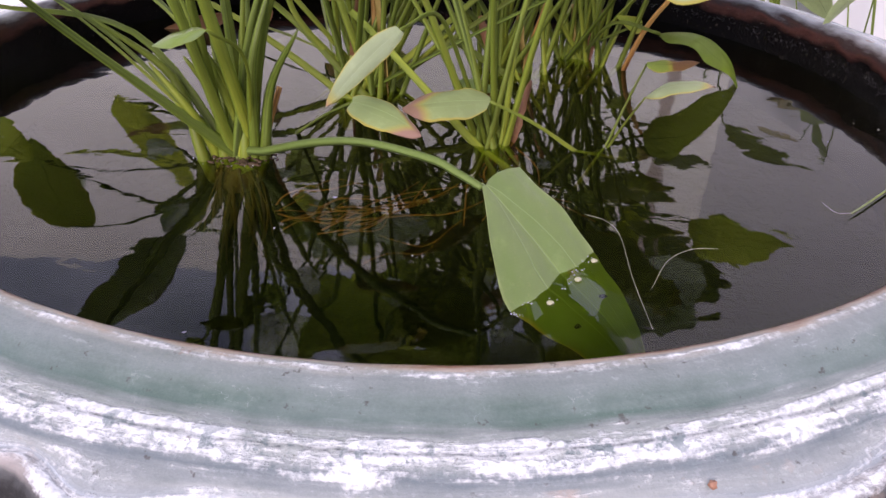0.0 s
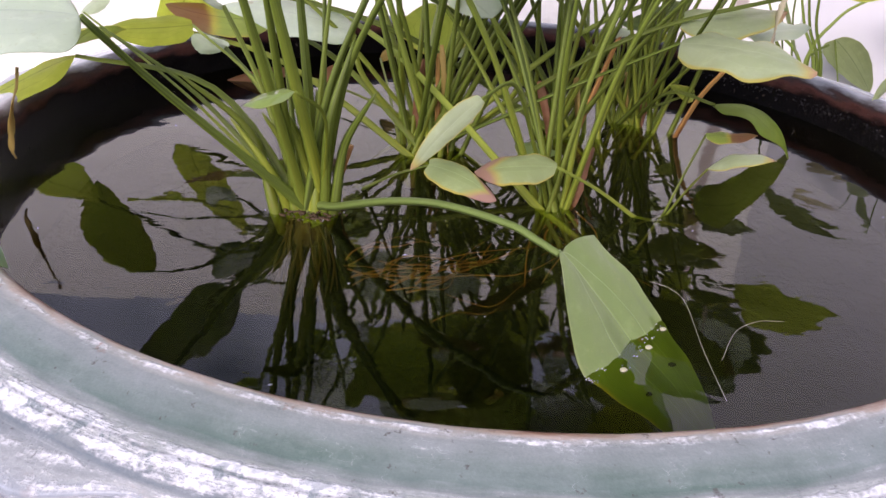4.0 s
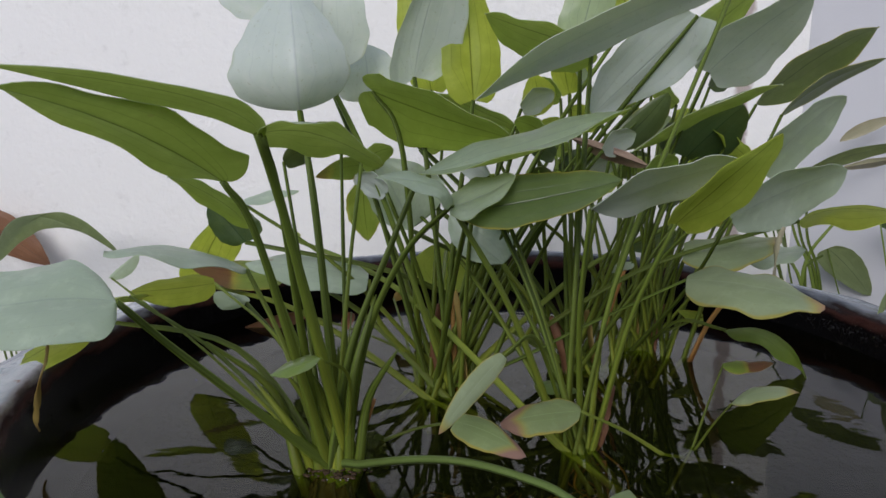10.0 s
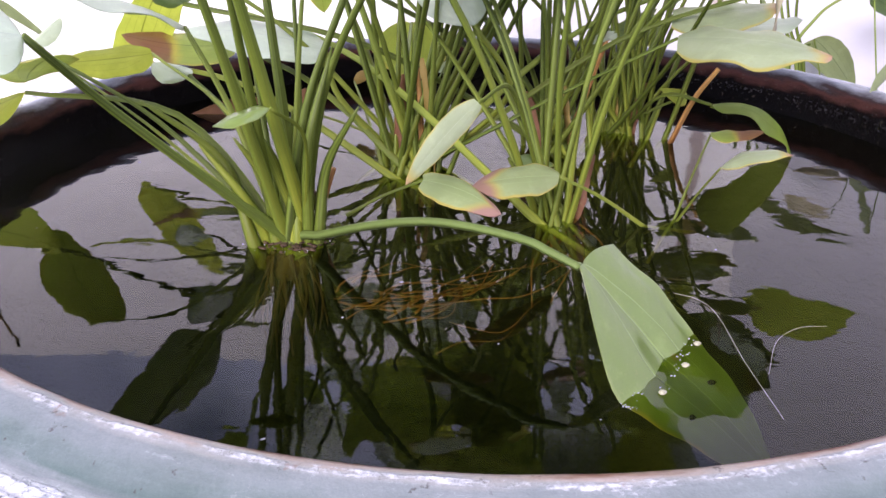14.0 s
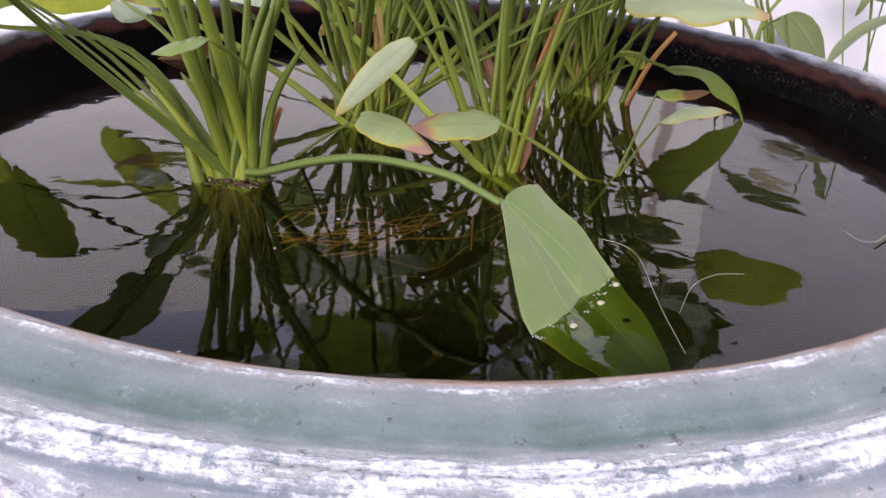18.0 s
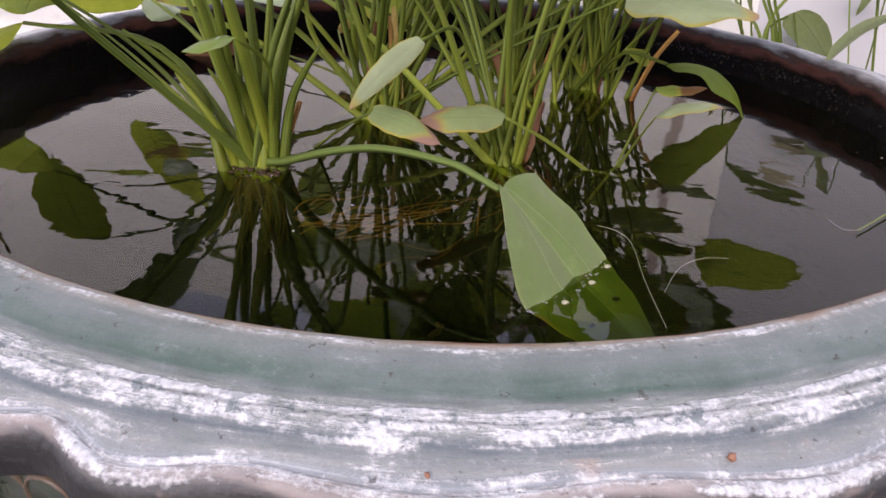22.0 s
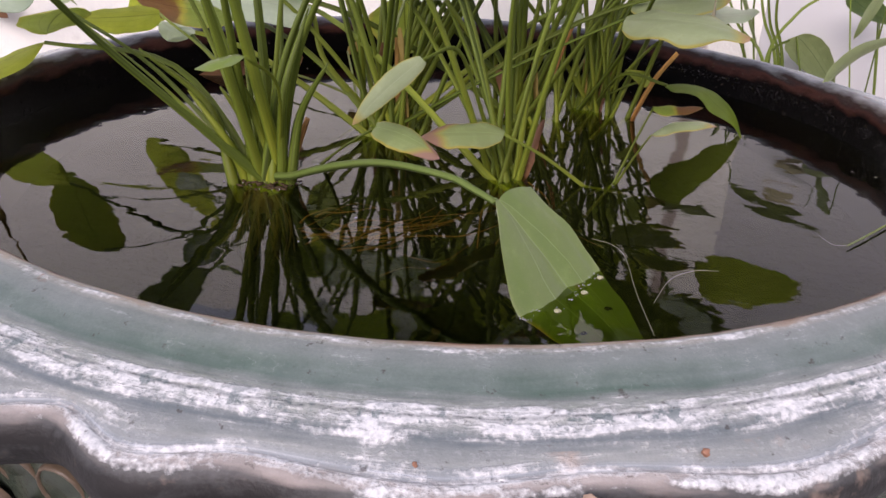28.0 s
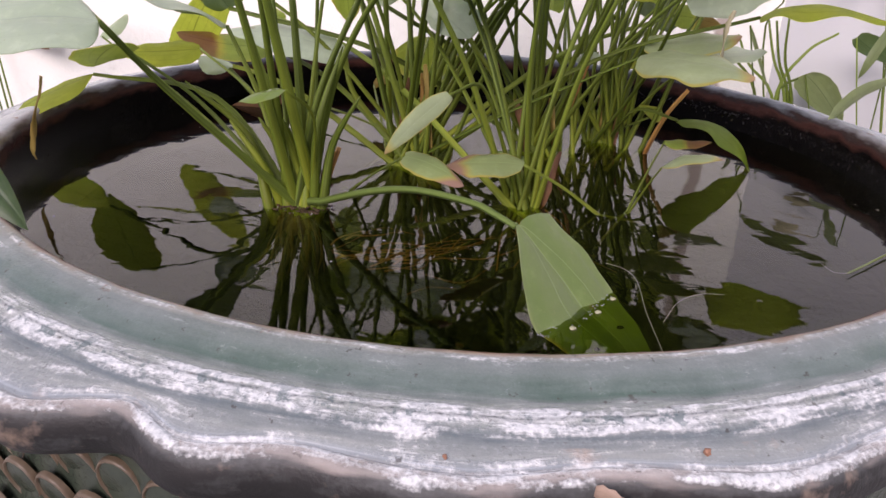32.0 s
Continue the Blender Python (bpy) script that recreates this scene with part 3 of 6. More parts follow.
def half_width(shape, s, foot):
    """The share of the full half width at s along a blade; foot: that share at the stalk."""
    if shape == "heart":
        return (foot + (1 - foot) * math.sin(math.pi / 2 * min(1.0, s / 0.30))) * max(0.0, 1 - max(0.0, (s - 0.24) / 0.76) ** 1.9) ** 0.85
    if shape == "round":
        return math.sqrt(max(0.0, 1 - (max(0.0, 0.34 - s) / 0.34) ** 2)) * max(0.0, 1 - max(0.0, (s - 0.30) / 0.70) ** 1.9) ** 0.8
    if shape == "dipping":
        rise = math.sin(math.pi / 2 * min(1.0, s / 0.42))
        return (foot + (1 - foot) * rise) * max(0.0, 1 - max(0.0, (s - 0.40) / 0.60) ** (1.7 if foot < 0.5 else 1.2))
    if shape == "lance":
        return max(0.0, math.sin(math.pi * s ** 0.85)) ** 0.8
    return max(0.0, math.sin(math.pi * (0.04 + 0.96 * s) ** 0.75)) ** 0.62


def blade(J, M, T, L, R, shape, seed, lobe=1.0, feet=(0.93, 0.93)):
    """A leaf blade with thickness: its midrib runs from J through M to T, its edges pass L and R."""
    J, M, T, L, R = (Vector(q) for q in (J, M, T, L, R))
    C = 2 * M - 0.5 * (J + T)
    mid = lambda s: J * (1 - s) ** 2 + C * 2 * s * (1 - s) + T * s * s
    sm = 0.42 if shape in ("heart", "dipping", "round") else 0.5
    lv, rv = L - mid(sm), R - mid(sm)
    n = (R - L).cross(T - J)
    n = n.normalized() if n.length > 1e-9 else Vector((0, 0, 1))
    if n.z < 0:
        n = -n
    length, width = (T - J).length, (R - L).length
    rnd = random.Random(seed)
    ph, amp = rnd.uniform(0, 6), rnd.uniform(0.010, 0.030) * width
    ns, nu = 26, 8
    bm = bmesh.new()
    uvl = bm.loops.layers.uv.new("UVMap")
    grids, uvs = [], {}
    for side in (0.0002, -0.0002):
        grid = []
        for i in range(ns + 1):
            s = (i / ns) ** 1.25
            c = mid(s)
            row = []
            for j in range(-nu, nu + 1):
                u = j / nu
                w = half_width(shape, s, feet[0 if u < 0 else 1])
                q = c + (lv * -u if u < 0 else rv * u) * w * (1 + 0.02 * math.sin(s * 31 + ph * (2 if u < 0 else 3)))
                a = abs(u)
                k = 1.8 if shape == "dipping" else 1.0
                q += n * ((0.0 if shape == "dipping" else -0.06) * width * w * a * a + amp * math.sin(s * 13 + ph + (1.7 if u < 0 else 0)) * a ** 2 + 0.012 * k * width * math.sin(math.pi * a) * w - 0.007 * k * width * w * math.exp(-(a / 0.07) ** 2) + 0.0028 * k * width * w * math.cos(18.5 * a) + 0.006 * k * width * w * noise.noise((9 * s + seed, 3 * u, 0.4 * seed)))
                if shape in ("heart", "dipping"):
                    q -= (mid(0.2) - J).normalized() * length * (0.12 if shape == "heart" else 0.20) * lobe * (min(1.0, feet[0 if u < 0 else 1]) if shape == "heart" else 1.0 if u > 0 else 0.75) * (1 - s) ** 7 * math.sin(math.pi * a ** 0.75)
                v = bm.verts.new(q + n * side)
                uvs[v] = (0.5 + 0.5 * u, s)
                row.append(v)
            grid.append(row)
        grids.append(grid)
    a, b = grids
    for i in range(ns):
        for j in range(2 * nu):
            bm.faces.new((a[i][j], a[i][j + 1], a[i + 1][j + 1], a[i + 1][j]))
            bm.faces.new((b[i][j], b[i + 1][j], b[i + 1][j + 1], b[i][j + 1])).material_index = 1
        for j in (0, 2 * nu):
            bm.faces.new((a[i][j], a[i + 1][j], b[i + 1][j], b[i][j]))
    for i in (0, ns):
        for j in range(2 * nu):
            bm.faces.new((a[i][j], a[i][j + 1], b[i][j + 1], b[i][j]))
    for f in bm.faces:
        for lp in f.loops:
            lp[uvl].uv = uvs[lp.vert]
    bmesh.ops.recalc_face_normals(bm, faces=bm.faces)
    rim = {v for g in grids for i, row in enumerate(g) for j, v in enumerate(row) if i in (0, ns) or j in (0, 2 * nu)}
    for e in bm.edges:
        if e.verts[0] in rim and e.verts[1] in rim:
            e.smooth = False
    return bm


COUNT = [0]


def leaf(clump, base, mids, J, M, T, L, R, shape, mat, th, lobe=1.0, feet=(0.93, 0.93)):
    """A stalk from the water to J, and the blade that it carries."""
    COUNT[0] += 1
    rnd = random.Random(COUNT[0])
    tight = 0.7 if clump is CLUMP_A else 2.4 if clump in (CLUMP_B, CLUMP_G, CLUMP_D) else 1.6 if clump is CLUMP_C else 0.8
    b0 = Vector((base[0] + rnd.uniform(-0.006, 0.006) * tight, base[1] + rnd.uniform(-0.005, 0.005) * tight, base[2] if len(base) == 3 else 0))
    if clump is CLUMP_A and (b0 - Vector((-0.108, -0.092, 0))).length < 0.022:
        b0 = Vector((-0.108, -0.092, 0)).lerp(b0, 0.55)
    j = Vector(J)
    inner = [Vector(q) for q in mids] or [b0.lerp(j, 0.5) + Vector((0, 0, (0.08 if th > 0.65 else 0.03) * (j - b0).length))]
    slope = b0 - inner[0]
    slope.z = -max(abs(slope.z), 0.5 * slope.length)
    below = b0 + slope.normalized() * (0.001 if len(base) == 3 else 0.016 if clump is CLUMP_A else 0.05)
    pts = spline([below, b0, *inner, j], 6)
    k = len(pts) - 1
    foot, wide = (0.95, 0.92 if th >= 1.0 else 0.8) if clump is CLUMP_A else (0.15, 1.0)
    radii = [(0.0029 - 0.0015 * (i / k) ** 0.6) * (0.2 + 0.8 * th) * wide * (1.0 + foot * max(0.0, 1 - i / (0.62 * k))) * (1 + 0.05 * math.sin(i * 1.3 + COUNT[0])) for i in range(k + 1)]
    stalk = part("leaf_stalk", tube(bmesh.new(), pts, radii, 12, 0.10, 0.22), STALK, clump)
    names = {"pale": "green blade paled by sky glare painted in", "soft": "green blade slightly paled by painted sheen", "sheen": "blade with sky sheen painted on top and green underside", "lime": "yellow-green blade with backlit glow in its colour", "browntip": "blade with a withered brown tip", "edge": "blade with yellowed margin", "edgeb": "pale blade with yellow margin", "redtip": "blade with dark red tip", "brownedge": "blade with pinkish brown decay"}
    part("leaf_blade", blade(J, M, T, L, R, shape, COUNT[0], lobe, feet), LEAF[mat], stalk, names.get(mat, "")).data.materials.append(LEAF[UNDER.get(mat, mat)])


def box(x0, x1, y0, y1, z0, z1):
    bm = bmesh.new()
    bmesh.ops.create_cube(bm, size=1, matrix=Matrix.Translation(((x0 + x1) / 2, (y0 + y1) / 2, (z0 + z1) / 2)) @ Matrix.Diagonal((x1 - x0, y1 - y0, z1 - z0, 1)))
    return bm


# ---- walls and ground ----
single("wall_north", box(-2.6, 0.362, 0.445, 0.62, -0.56, 0.425), WALL, "white painted plaster garden wall", "wall", kind="structure", smooth=False)
_e = single("wall_east", box(-0.1, 2.6, 0.0, 0.18, -0.56, 0.60), WALL_SHADED, "smooth white wall with its shade painted in", "wall", kind="structure", smooth=False)
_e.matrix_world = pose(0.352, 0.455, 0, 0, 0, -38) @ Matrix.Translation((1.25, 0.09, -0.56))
# unseen backdrop added south of the pot for bounce light and glaze reflections
_h = single("backdrop_south", box(-9, 9, -5.2, -5.0, -0.56, 1.9), BACKDROP, "unseen beige wall added behind the yard for bounce light", "wall", kind="structure", smooth=False)
_g = bmesh.new()
bmesh.ops.create_grid(_g, x_segments=8, y_segments=8, size=60, matrix=Matrix.Translation((0, 0, -0.56)))
single("ground", _g, GROUND, "grey concrete yard floor", "ground", kind="structure", smooth=False)

# ---- the pot ----
POT = thing("glazed_pot", "large grey-green glazed water pot with white lime crust", "pot", (0, 0, -0.56))
# where the wavy moulding under the rim swells and draws in (degrees, radius)
WAVE = [(-150, 0.366), (-142, 0.376), (-133, 0.366), (-124, 0.374), (-113.5, 0.3795), (-107.6, 0.3632), (-103, 0.3742), (-97.5, 0.3657),
        (-88.5, 0.3708), (-80.5, 0.3656), (-71.5, 0.3735), (-63, 0.3660), (-54, 0.3740), (-45, 0.3660)]


def wave_radius(a):
    a = (a + 180) % 360 - 180
    if a < WAVE[0][0] or a >= WAVE[-1][0]:
        return 0.3705 - 0.005 * math.cos(radians((a + 45) * 360 / 17))
    for (a0, r0), (a1, r1) in zip(WAVE, WAVE[1:]):
        if a0 <= a < a1:
            k = (a - a0) / (a1 - a0)
            return r0 + (r1 - r0) * (3 * k * k - 2 * k ** 3)


# profile: v along the section, radius and height; the last steps follow the wave
RIM = [(0.00, 0.3120, -0.012), (0.03, 0.3125, 0.002), (0.09, 0.3135, 0.016), (0.14, 0.3145, 0.0260), (0.17, 0.3160, 0.0310), (0.188, 0.3182, 0.0336), (0.20, 0.3202, 0.0346), (0.23, 0.3240, 0.0347),
       (0.28, 0.3290, 0.0339), (0.34, 0.3345, 0.0323), (0.40, 0.3395, 0.0303), (0.45, 0.3430, 0.0289), (0.49, 0.3458, 0.0285), (0.52, 0.3485, 0.0290), (0.55, 0.3510, 0.0284), (0.575, 0.3530, 0.0271),
       (0.60, 0.3555, 0.0271), (0.63, 0.3580, 0.0258), (0.67, 0.3610, 0.0240)]
# the wavy part: v, share of the way out to the wave, step beyond it, height
RUFFLE = [(0.67, 0.0, 0.0, 0.0240), (0.70, 0.35, 0.0, 0.0229), (0.735, 0.70, 0.0, 0.0219), (0.765, 0.94, 0.0, 0.0208), (0.78, 1.0, 0.0004, 0.0198), (0.79, 1.0, 0.0014, 0.0200), (0.805, 1.0, 0.0032, 0.0211),
          (0.83, 1.0, 0.0064, 0.0199), (0.86, 1.0, 0.0092, 0.0160), (0.89, 1.0, 0.0105, 0.0105), (0.92, 1.0, 0.0096, 0.0045), (0.95, 1.0, 0.0060, -0.0004), (0.975, 1.0, 0.0, -0.0030), (1.0, 0.5, -0.0080, -0.0045)]


def swept(rows, n):
    """A ring of the section rows: each a function of the angle giving v, radius, height."""
    bm = bmesh.new()
    uvl = bm.loops.layers.uv.new("UVMap")
    rings, uv = [], {}
    for row in rows:
        ring = []
        for k in range(n):
            a = 360.0 * k / n - 180
            v, r, z = row(a)
            q = Vector((r * math.cos(radians(a)), r * math.sin(radians(a)), z))
            wob = noise.noise(q * 22) * 0.0009 + noise.noise(q * 70) * 0.0004
            vert = bm.verts.new(q + Vector((q.x, q.y, 0)).normalized() * wob * 0.6 + Vector((0, 0, wob)))
            uv[vert] = (k / n, v)
            ring.append(vert)
        rings.append(ring)
    for a, b in zip(rings, rings[1:]):
        for k in range(n):
            f = bm.faces.new((a[k], a[(k + 1) % n], b[(k + 1) % n], b[k]))
            for lp in f.loops:
                x, y = uv[lp.vert]
                lp[uvl].uv = (1.0 if x == 0 and k == n - 1 else x, y)
    bmesh.ops.recalc_face_normals(bm, faces=bm.faces)
    return bm


rows = [lambda a, q=q: q for q in RIM]
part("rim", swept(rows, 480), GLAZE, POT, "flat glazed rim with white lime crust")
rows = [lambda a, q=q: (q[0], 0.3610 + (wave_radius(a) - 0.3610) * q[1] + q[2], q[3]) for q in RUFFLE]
part("wavy_moulding", swept(rows, 480), GLAZE, POT, "wavy raised moulding with worn pale crest and shade painted beneath")
body_rows = [(0.357, -0.003), (0.3530, -0.020), (0.3550, -0.050), (0.366, -0.10), (0.380, -0.18), (0.378, -0.28), (0.345, -0.40), (0.285, -0.50), (0.262, -0.545), (0.262, -0.56), (0.0, -0.56)]
part("body", swept([lambda a, q=q: (0.99, *q) for q in body_rows], 160), SCALE_GLAZE, POT, "dark olive glazed pot wall")
inner_rows = [(0.3125, -0.010), (0.311, -0.03), (0.309, -0.10), (0.30, -0.19), (0.0, -0.20)]
part("inner_wall", swept([lambda a, q=q: (0.0, *q) for q in inner_rows], 160), INSIDE, POT, "black glazed inside of the pot")
# wet crust at the water line
bm = bmesh.new()
rnd = random.Random(5)
for _ in range(520):
    a = rnd.uniform(-0.4, 1.35)
    q = Matrix.Translation((0.3131 * math.cos(a), 0.3131 * math.sin(a), rnd.gauss(0.0135, 0.0024))) @ Matrix.Diagonal((rnd.uniform(0.0004, 0.0014), rnd.uniform(0.0004, 0.0014), rnd.uniform(0.0004, 0.0010), 1))
    bmesh.ops.create_icosphere(bm, subdivisions=1, radius=1, matrix=q)
tagged(part("waterline_crust", bm, WET_CRUST, POT, "wet dark crust at the water line"), kind="stuff")

# raised dragon scales on the shoulder below the moulding
def scale_meshes():
    bm = bmesh.new()
    rings = []
    for r, h in ((0.0, 0.0016), (0.5, 0.0015), (0.90, 0.0009)):
        rings.append([bm.verts.new((r * 0.0105 * math.cos(math.pi * k / 8), r * 0.0130 * math.sin(math.pi * k / 8), h)) for k in range(16)])
    for a, b in zip(rings, rings[1:]):
        for k in range(16):
            bm.faces.new((a[k], b[k], b[(k + 1) % 16], a[(k + 1) % 16]))
    core = mesh_of("scale", bm, SCALE_GLAZE)
    bm = bmesh.new()
    rings = []
    for r, h in ((0.88, 0.0008), (0.91, 0.0020), (0.96, 0.0020), (1.0, 0.0008), (1.0, -0.0012)):
        rings.append([bm.verts.new((r * 0.0105 * math.cos(math.pi * k / 8), r * 0.0130 * math.sin(math.pi * k / 8), h)) for k in range(16)])
    for a, b in zip(rings, rings[1:]):
        for k in range(16):
            bm.faces.new((a[k], b[k], b[(k + 1) % 16], a[(k + 1) % 16]))
    return core, mesh_of("scale_edge", bm, SCALE_EDGE)


SCALE_CORE, SCALE_RING = scale_meshes()
rnd = random.Random(9)
for row in range(4):
    for col in range(24):
        a = -156 + col * 3.9 + (1.95 if row % 2 else 0)
        z = -0.024 - row * 0.0185 - 0.010 * math.sin(radians((a + 100) * 7))
        r = 0.3525 + max(0, -0.03 - z) * 0.20
        m = pose(0, 0, 0, 0, 0, a) @ pose(r, 0, z, 90, 0, 90) @ pose(0, 0, 0, 12 + rnd.uniform(-6, 6), rnd.uniform(-8, 8), 22 + rnd.uniform(-12, 12))
        for me in (SCALE_CORE, SCALE_RING):
            ob = new("scale" if me is SCALE_CORE else "scale_edge", me)
            ob.parent = POT
            ob.matrix_local = Matrix.Translation((0, 0, 0.56)) @ m

# ---- water and silt ----
bm = bmesh.new()
rings = [[bm.verts.new((r * math.cos(2 * math.pi * k / 96), r * math.sin(2 * math.pi * k / 96), 0)) for k in range(96)] for r in (0.06, 0.16, 0.25, 0.3140)]
bm.faces.new(rings[0])
for a, b in zip(rings, rings[1:]):
    for k in range(96):
        bm.faces.new((a[k], b[k], b[(k + 1) % 96], a[(k + 1) % 96]))
bmesh.ops.recalc_face_normals(bm, faces=bm.faces)
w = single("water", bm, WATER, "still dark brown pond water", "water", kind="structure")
w.visible_shadow = False
bm = bmesh.new()
rings = [[bm.verts.new((r * math.cos(2 * math.pi * k / 64), r * math.sin(2 * math.pi * k / 64), -0.125 + 0.012 * noise.noise((9 * r * math.cos(2 * math.pi * k / 64), 9 * r * math.sin(2 * math.pi * k / 64), 1)))) for k in range(64)] for r in (0.02, 0.08, 0.14, 0.2, 0.26, 0.309)]
bm.faces.new(rings[0])
for a, b in zip(rings, rings[1:]):
    for k in range(64):
        bm.faces.new((a[k], b[k], b[(k + 1) % 64], a[(k + 1) % 64]))
bmesh.ops.recalc_face_normals(bm, faces=bm.faces)
single("silt", bm, MUD, "dark silt at the bottom of the pot", "silt", kind="structure")

# ---- the water plants ----
_G = "water plants in the pot"
CLUMP_A = thing("water_plant", "clump of arrowhead-like water plant with broad overhanging leaves", "water plant", (-0.111, -0.096, -0.12), _G)
CLUMP_B = thing("water_plant", "tall clump with upright pale and lime leaves", "water plant", (-0.047, 0.017, -0.12), _G)
CLUMP_C = thing("water_plant", "clump with long arching pale green leaves", "water plant", (0.045, -0.064, -0.12), _G)
CLUMP_G = thing("water_plant", "dense clump of upright stalks with green leaves", "water plant", (0.055, 0.068, -0.12), _G)
CLUMP_D = thing("water_plant", "clump of stalks beside the pot's inner wall", "water plant", (0.119, 0.113, -0.12), _G)
CLUMP_E = thing("water_plant", "small young plant with narrow leaves", "water plant", (0.105, -0.072, -0.12), _G)
PLANT_R = thing("garden_plant", "garden plant with strap-like and variegated leaves by the shaded white wall", "plant", (0.46, 0.24, -0.56))
PLANT_Q = thing("garden_plant", "garden plant with yellowing strap leaves by the white wall", "plant", (-0.50, 0.30, -0.56))
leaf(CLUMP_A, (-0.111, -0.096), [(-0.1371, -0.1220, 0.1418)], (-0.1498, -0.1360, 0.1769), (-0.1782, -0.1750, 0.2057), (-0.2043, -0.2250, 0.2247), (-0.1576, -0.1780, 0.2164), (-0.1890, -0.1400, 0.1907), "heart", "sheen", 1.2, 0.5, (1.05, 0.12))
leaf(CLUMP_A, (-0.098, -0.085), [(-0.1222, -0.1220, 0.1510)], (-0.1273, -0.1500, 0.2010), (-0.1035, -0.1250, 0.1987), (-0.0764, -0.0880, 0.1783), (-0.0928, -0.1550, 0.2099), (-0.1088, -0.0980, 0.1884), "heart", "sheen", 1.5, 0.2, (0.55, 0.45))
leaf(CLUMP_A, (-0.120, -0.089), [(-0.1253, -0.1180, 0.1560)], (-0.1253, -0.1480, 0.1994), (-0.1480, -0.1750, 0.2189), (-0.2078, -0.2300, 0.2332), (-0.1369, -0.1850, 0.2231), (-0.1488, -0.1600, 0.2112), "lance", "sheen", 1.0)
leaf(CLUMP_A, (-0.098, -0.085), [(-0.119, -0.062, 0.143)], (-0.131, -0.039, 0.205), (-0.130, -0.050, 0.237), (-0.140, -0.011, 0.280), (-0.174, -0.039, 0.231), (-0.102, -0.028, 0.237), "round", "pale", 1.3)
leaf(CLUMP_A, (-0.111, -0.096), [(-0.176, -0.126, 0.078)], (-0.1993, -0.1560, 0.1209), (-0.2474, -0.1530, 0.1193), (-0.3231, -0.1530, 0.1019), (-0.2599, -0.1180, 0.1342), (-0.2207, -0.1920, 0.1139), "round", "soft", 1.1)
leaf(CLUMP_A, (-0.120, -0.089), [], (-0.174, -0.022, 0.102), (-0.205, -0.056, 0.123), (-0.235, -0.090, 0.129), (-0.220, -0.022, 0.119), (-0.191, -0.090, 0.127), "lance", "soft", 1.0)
leaf(CLUMP_A, (-0.111, -0.096), [(-0.175, -0.050, 0.058)], (-0.2920, 0.0150, 0.0540), (-0.3277, 0.0050, 0.0377), (-0.3716, -0.0150, 0.0124), (-0.3464, 0.0470, 0.0355), (-0.3141, -0.0270, 0.0368), "lance", "lime", 1.0)
leaf(CLUMP_A, (-0.098, -0.085), [], (-0.196, 0.046, 0.058), (-0.208, 0.046, 0.061), (-0.219, 0.046, 0.067), (-0.218, 0.046, 0.054), (-0.202, 0.046, 0.065), "oval", "soft", 1.0)
leaf(CLUMP_A, (-0.098, -0.085), [(-0.094, -0.113, 0.063)], (-0.104, -0.141, 0.087), (-0.115, -0.147, 0.086), (-0.128, -0.149, 0.081), (-0.117, -0.136, 0.086), (-0.116, -0.153, 0.083), "lance", "dip", 0.5)
leaf(CLUMP_A, (-0.120, -0.089), [(-0.154, -0.017, 0.047)], (-0.222, 0.055, 0.071), (-0.252, 0.049, 0.068), (-0.285, 0.046, 0.066), (-0.260, 0.066, 0.074), (-0.246, 0.032, 0.061), "oval", "lime", 0.6)
leaf(CLUMP_A, (-0.111, -0.096), [(-0.097, -0.083, 0.072), (-0.074, -0.069, 0.131)], (-0.0585, -0.0560, 0.1691), (0.0060, -0.0670, 0.1832), (0.0621, -0.0600, 0.2079), (0.0004, -0.0300, 0.1959), (0.0011, -0.1000, 0.1912), "lance", "sheen", 1.1)
leaf(CLUMP_A, (-0.098, -0.085), [(-0.090, -0.083, 0.073), (-0.066, -0.081, 0.127)], (-0.0385, -0.0900, 0.1570), (-0.0452, -0.1050, 0.1694), (-0.0751, -0.1300, 0.1781), (-0.0528, -0.0850, 0.1749), (-0.0481, -0.1250, 0.1699), "oval", "soft", 1.1)
leaf(CLUMP_B, (-0.047, 0.017), [(-0.040, -0.032, 0.092)], (-0.0294, -0.0810, 0.1521), (0.0139, -0.0840, 0.1605), (0.0539, -0.0900, 0.1709), (0.0110, -0.0700, 0.1743), (0.0102, -0.1010, 0.1514), "oval", "deep", 1.0)
leaf(CLUMP_C, (0.037, -0.061), [], (-0.0387, -0.0850, 0.1556), (-0.0218, -0.0850, 0.1613), (-0.0028, -0.0800, 0.1710), (-0.0239, -0.0620, 0.1706), (-0.0243, -0.1050, 0.1572), "oval", "sheen", 1.0)
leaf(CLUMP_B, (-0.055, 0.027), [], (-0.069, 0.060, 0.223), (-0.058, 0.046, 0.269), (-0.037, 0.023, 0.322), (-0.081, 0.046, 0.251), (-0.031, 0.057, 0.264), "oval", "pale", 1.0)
leaf(CLUMP_B, (-0.047, 0.017), [], (-0.027, 0.052, 0.207), (-0.030, 0.063, 0.251), (-0.033, 0.080, 0.299), (-0.050, 0.057, 0.245), (-0.008, 0.063, 0.247), "oval", "lime", 1.0)
leaf(CLUMP_G, (0.046, 0.076), [], (-0.060, 0.114, 0.212), (-0.067, 0.114, 0.250), (-0.081, 0.126, 0.302), (-0.086, 0.114, 0.248), (-0.048, 0.114, 0.246), "oval", "lime", 0.7)
leaf(CLUMP_B, (-0.055, 0.027), [(-0.076, 0.037, 0.171)], (-0.097, 0.046, 0.214), (-0.050, 0.023, 0.198), (-0.001, 0.001, 0.185), (-0.048, 0.001, 0.215), (-0.063, 0.046, 0.175), "heart", "sheen", 1.0)
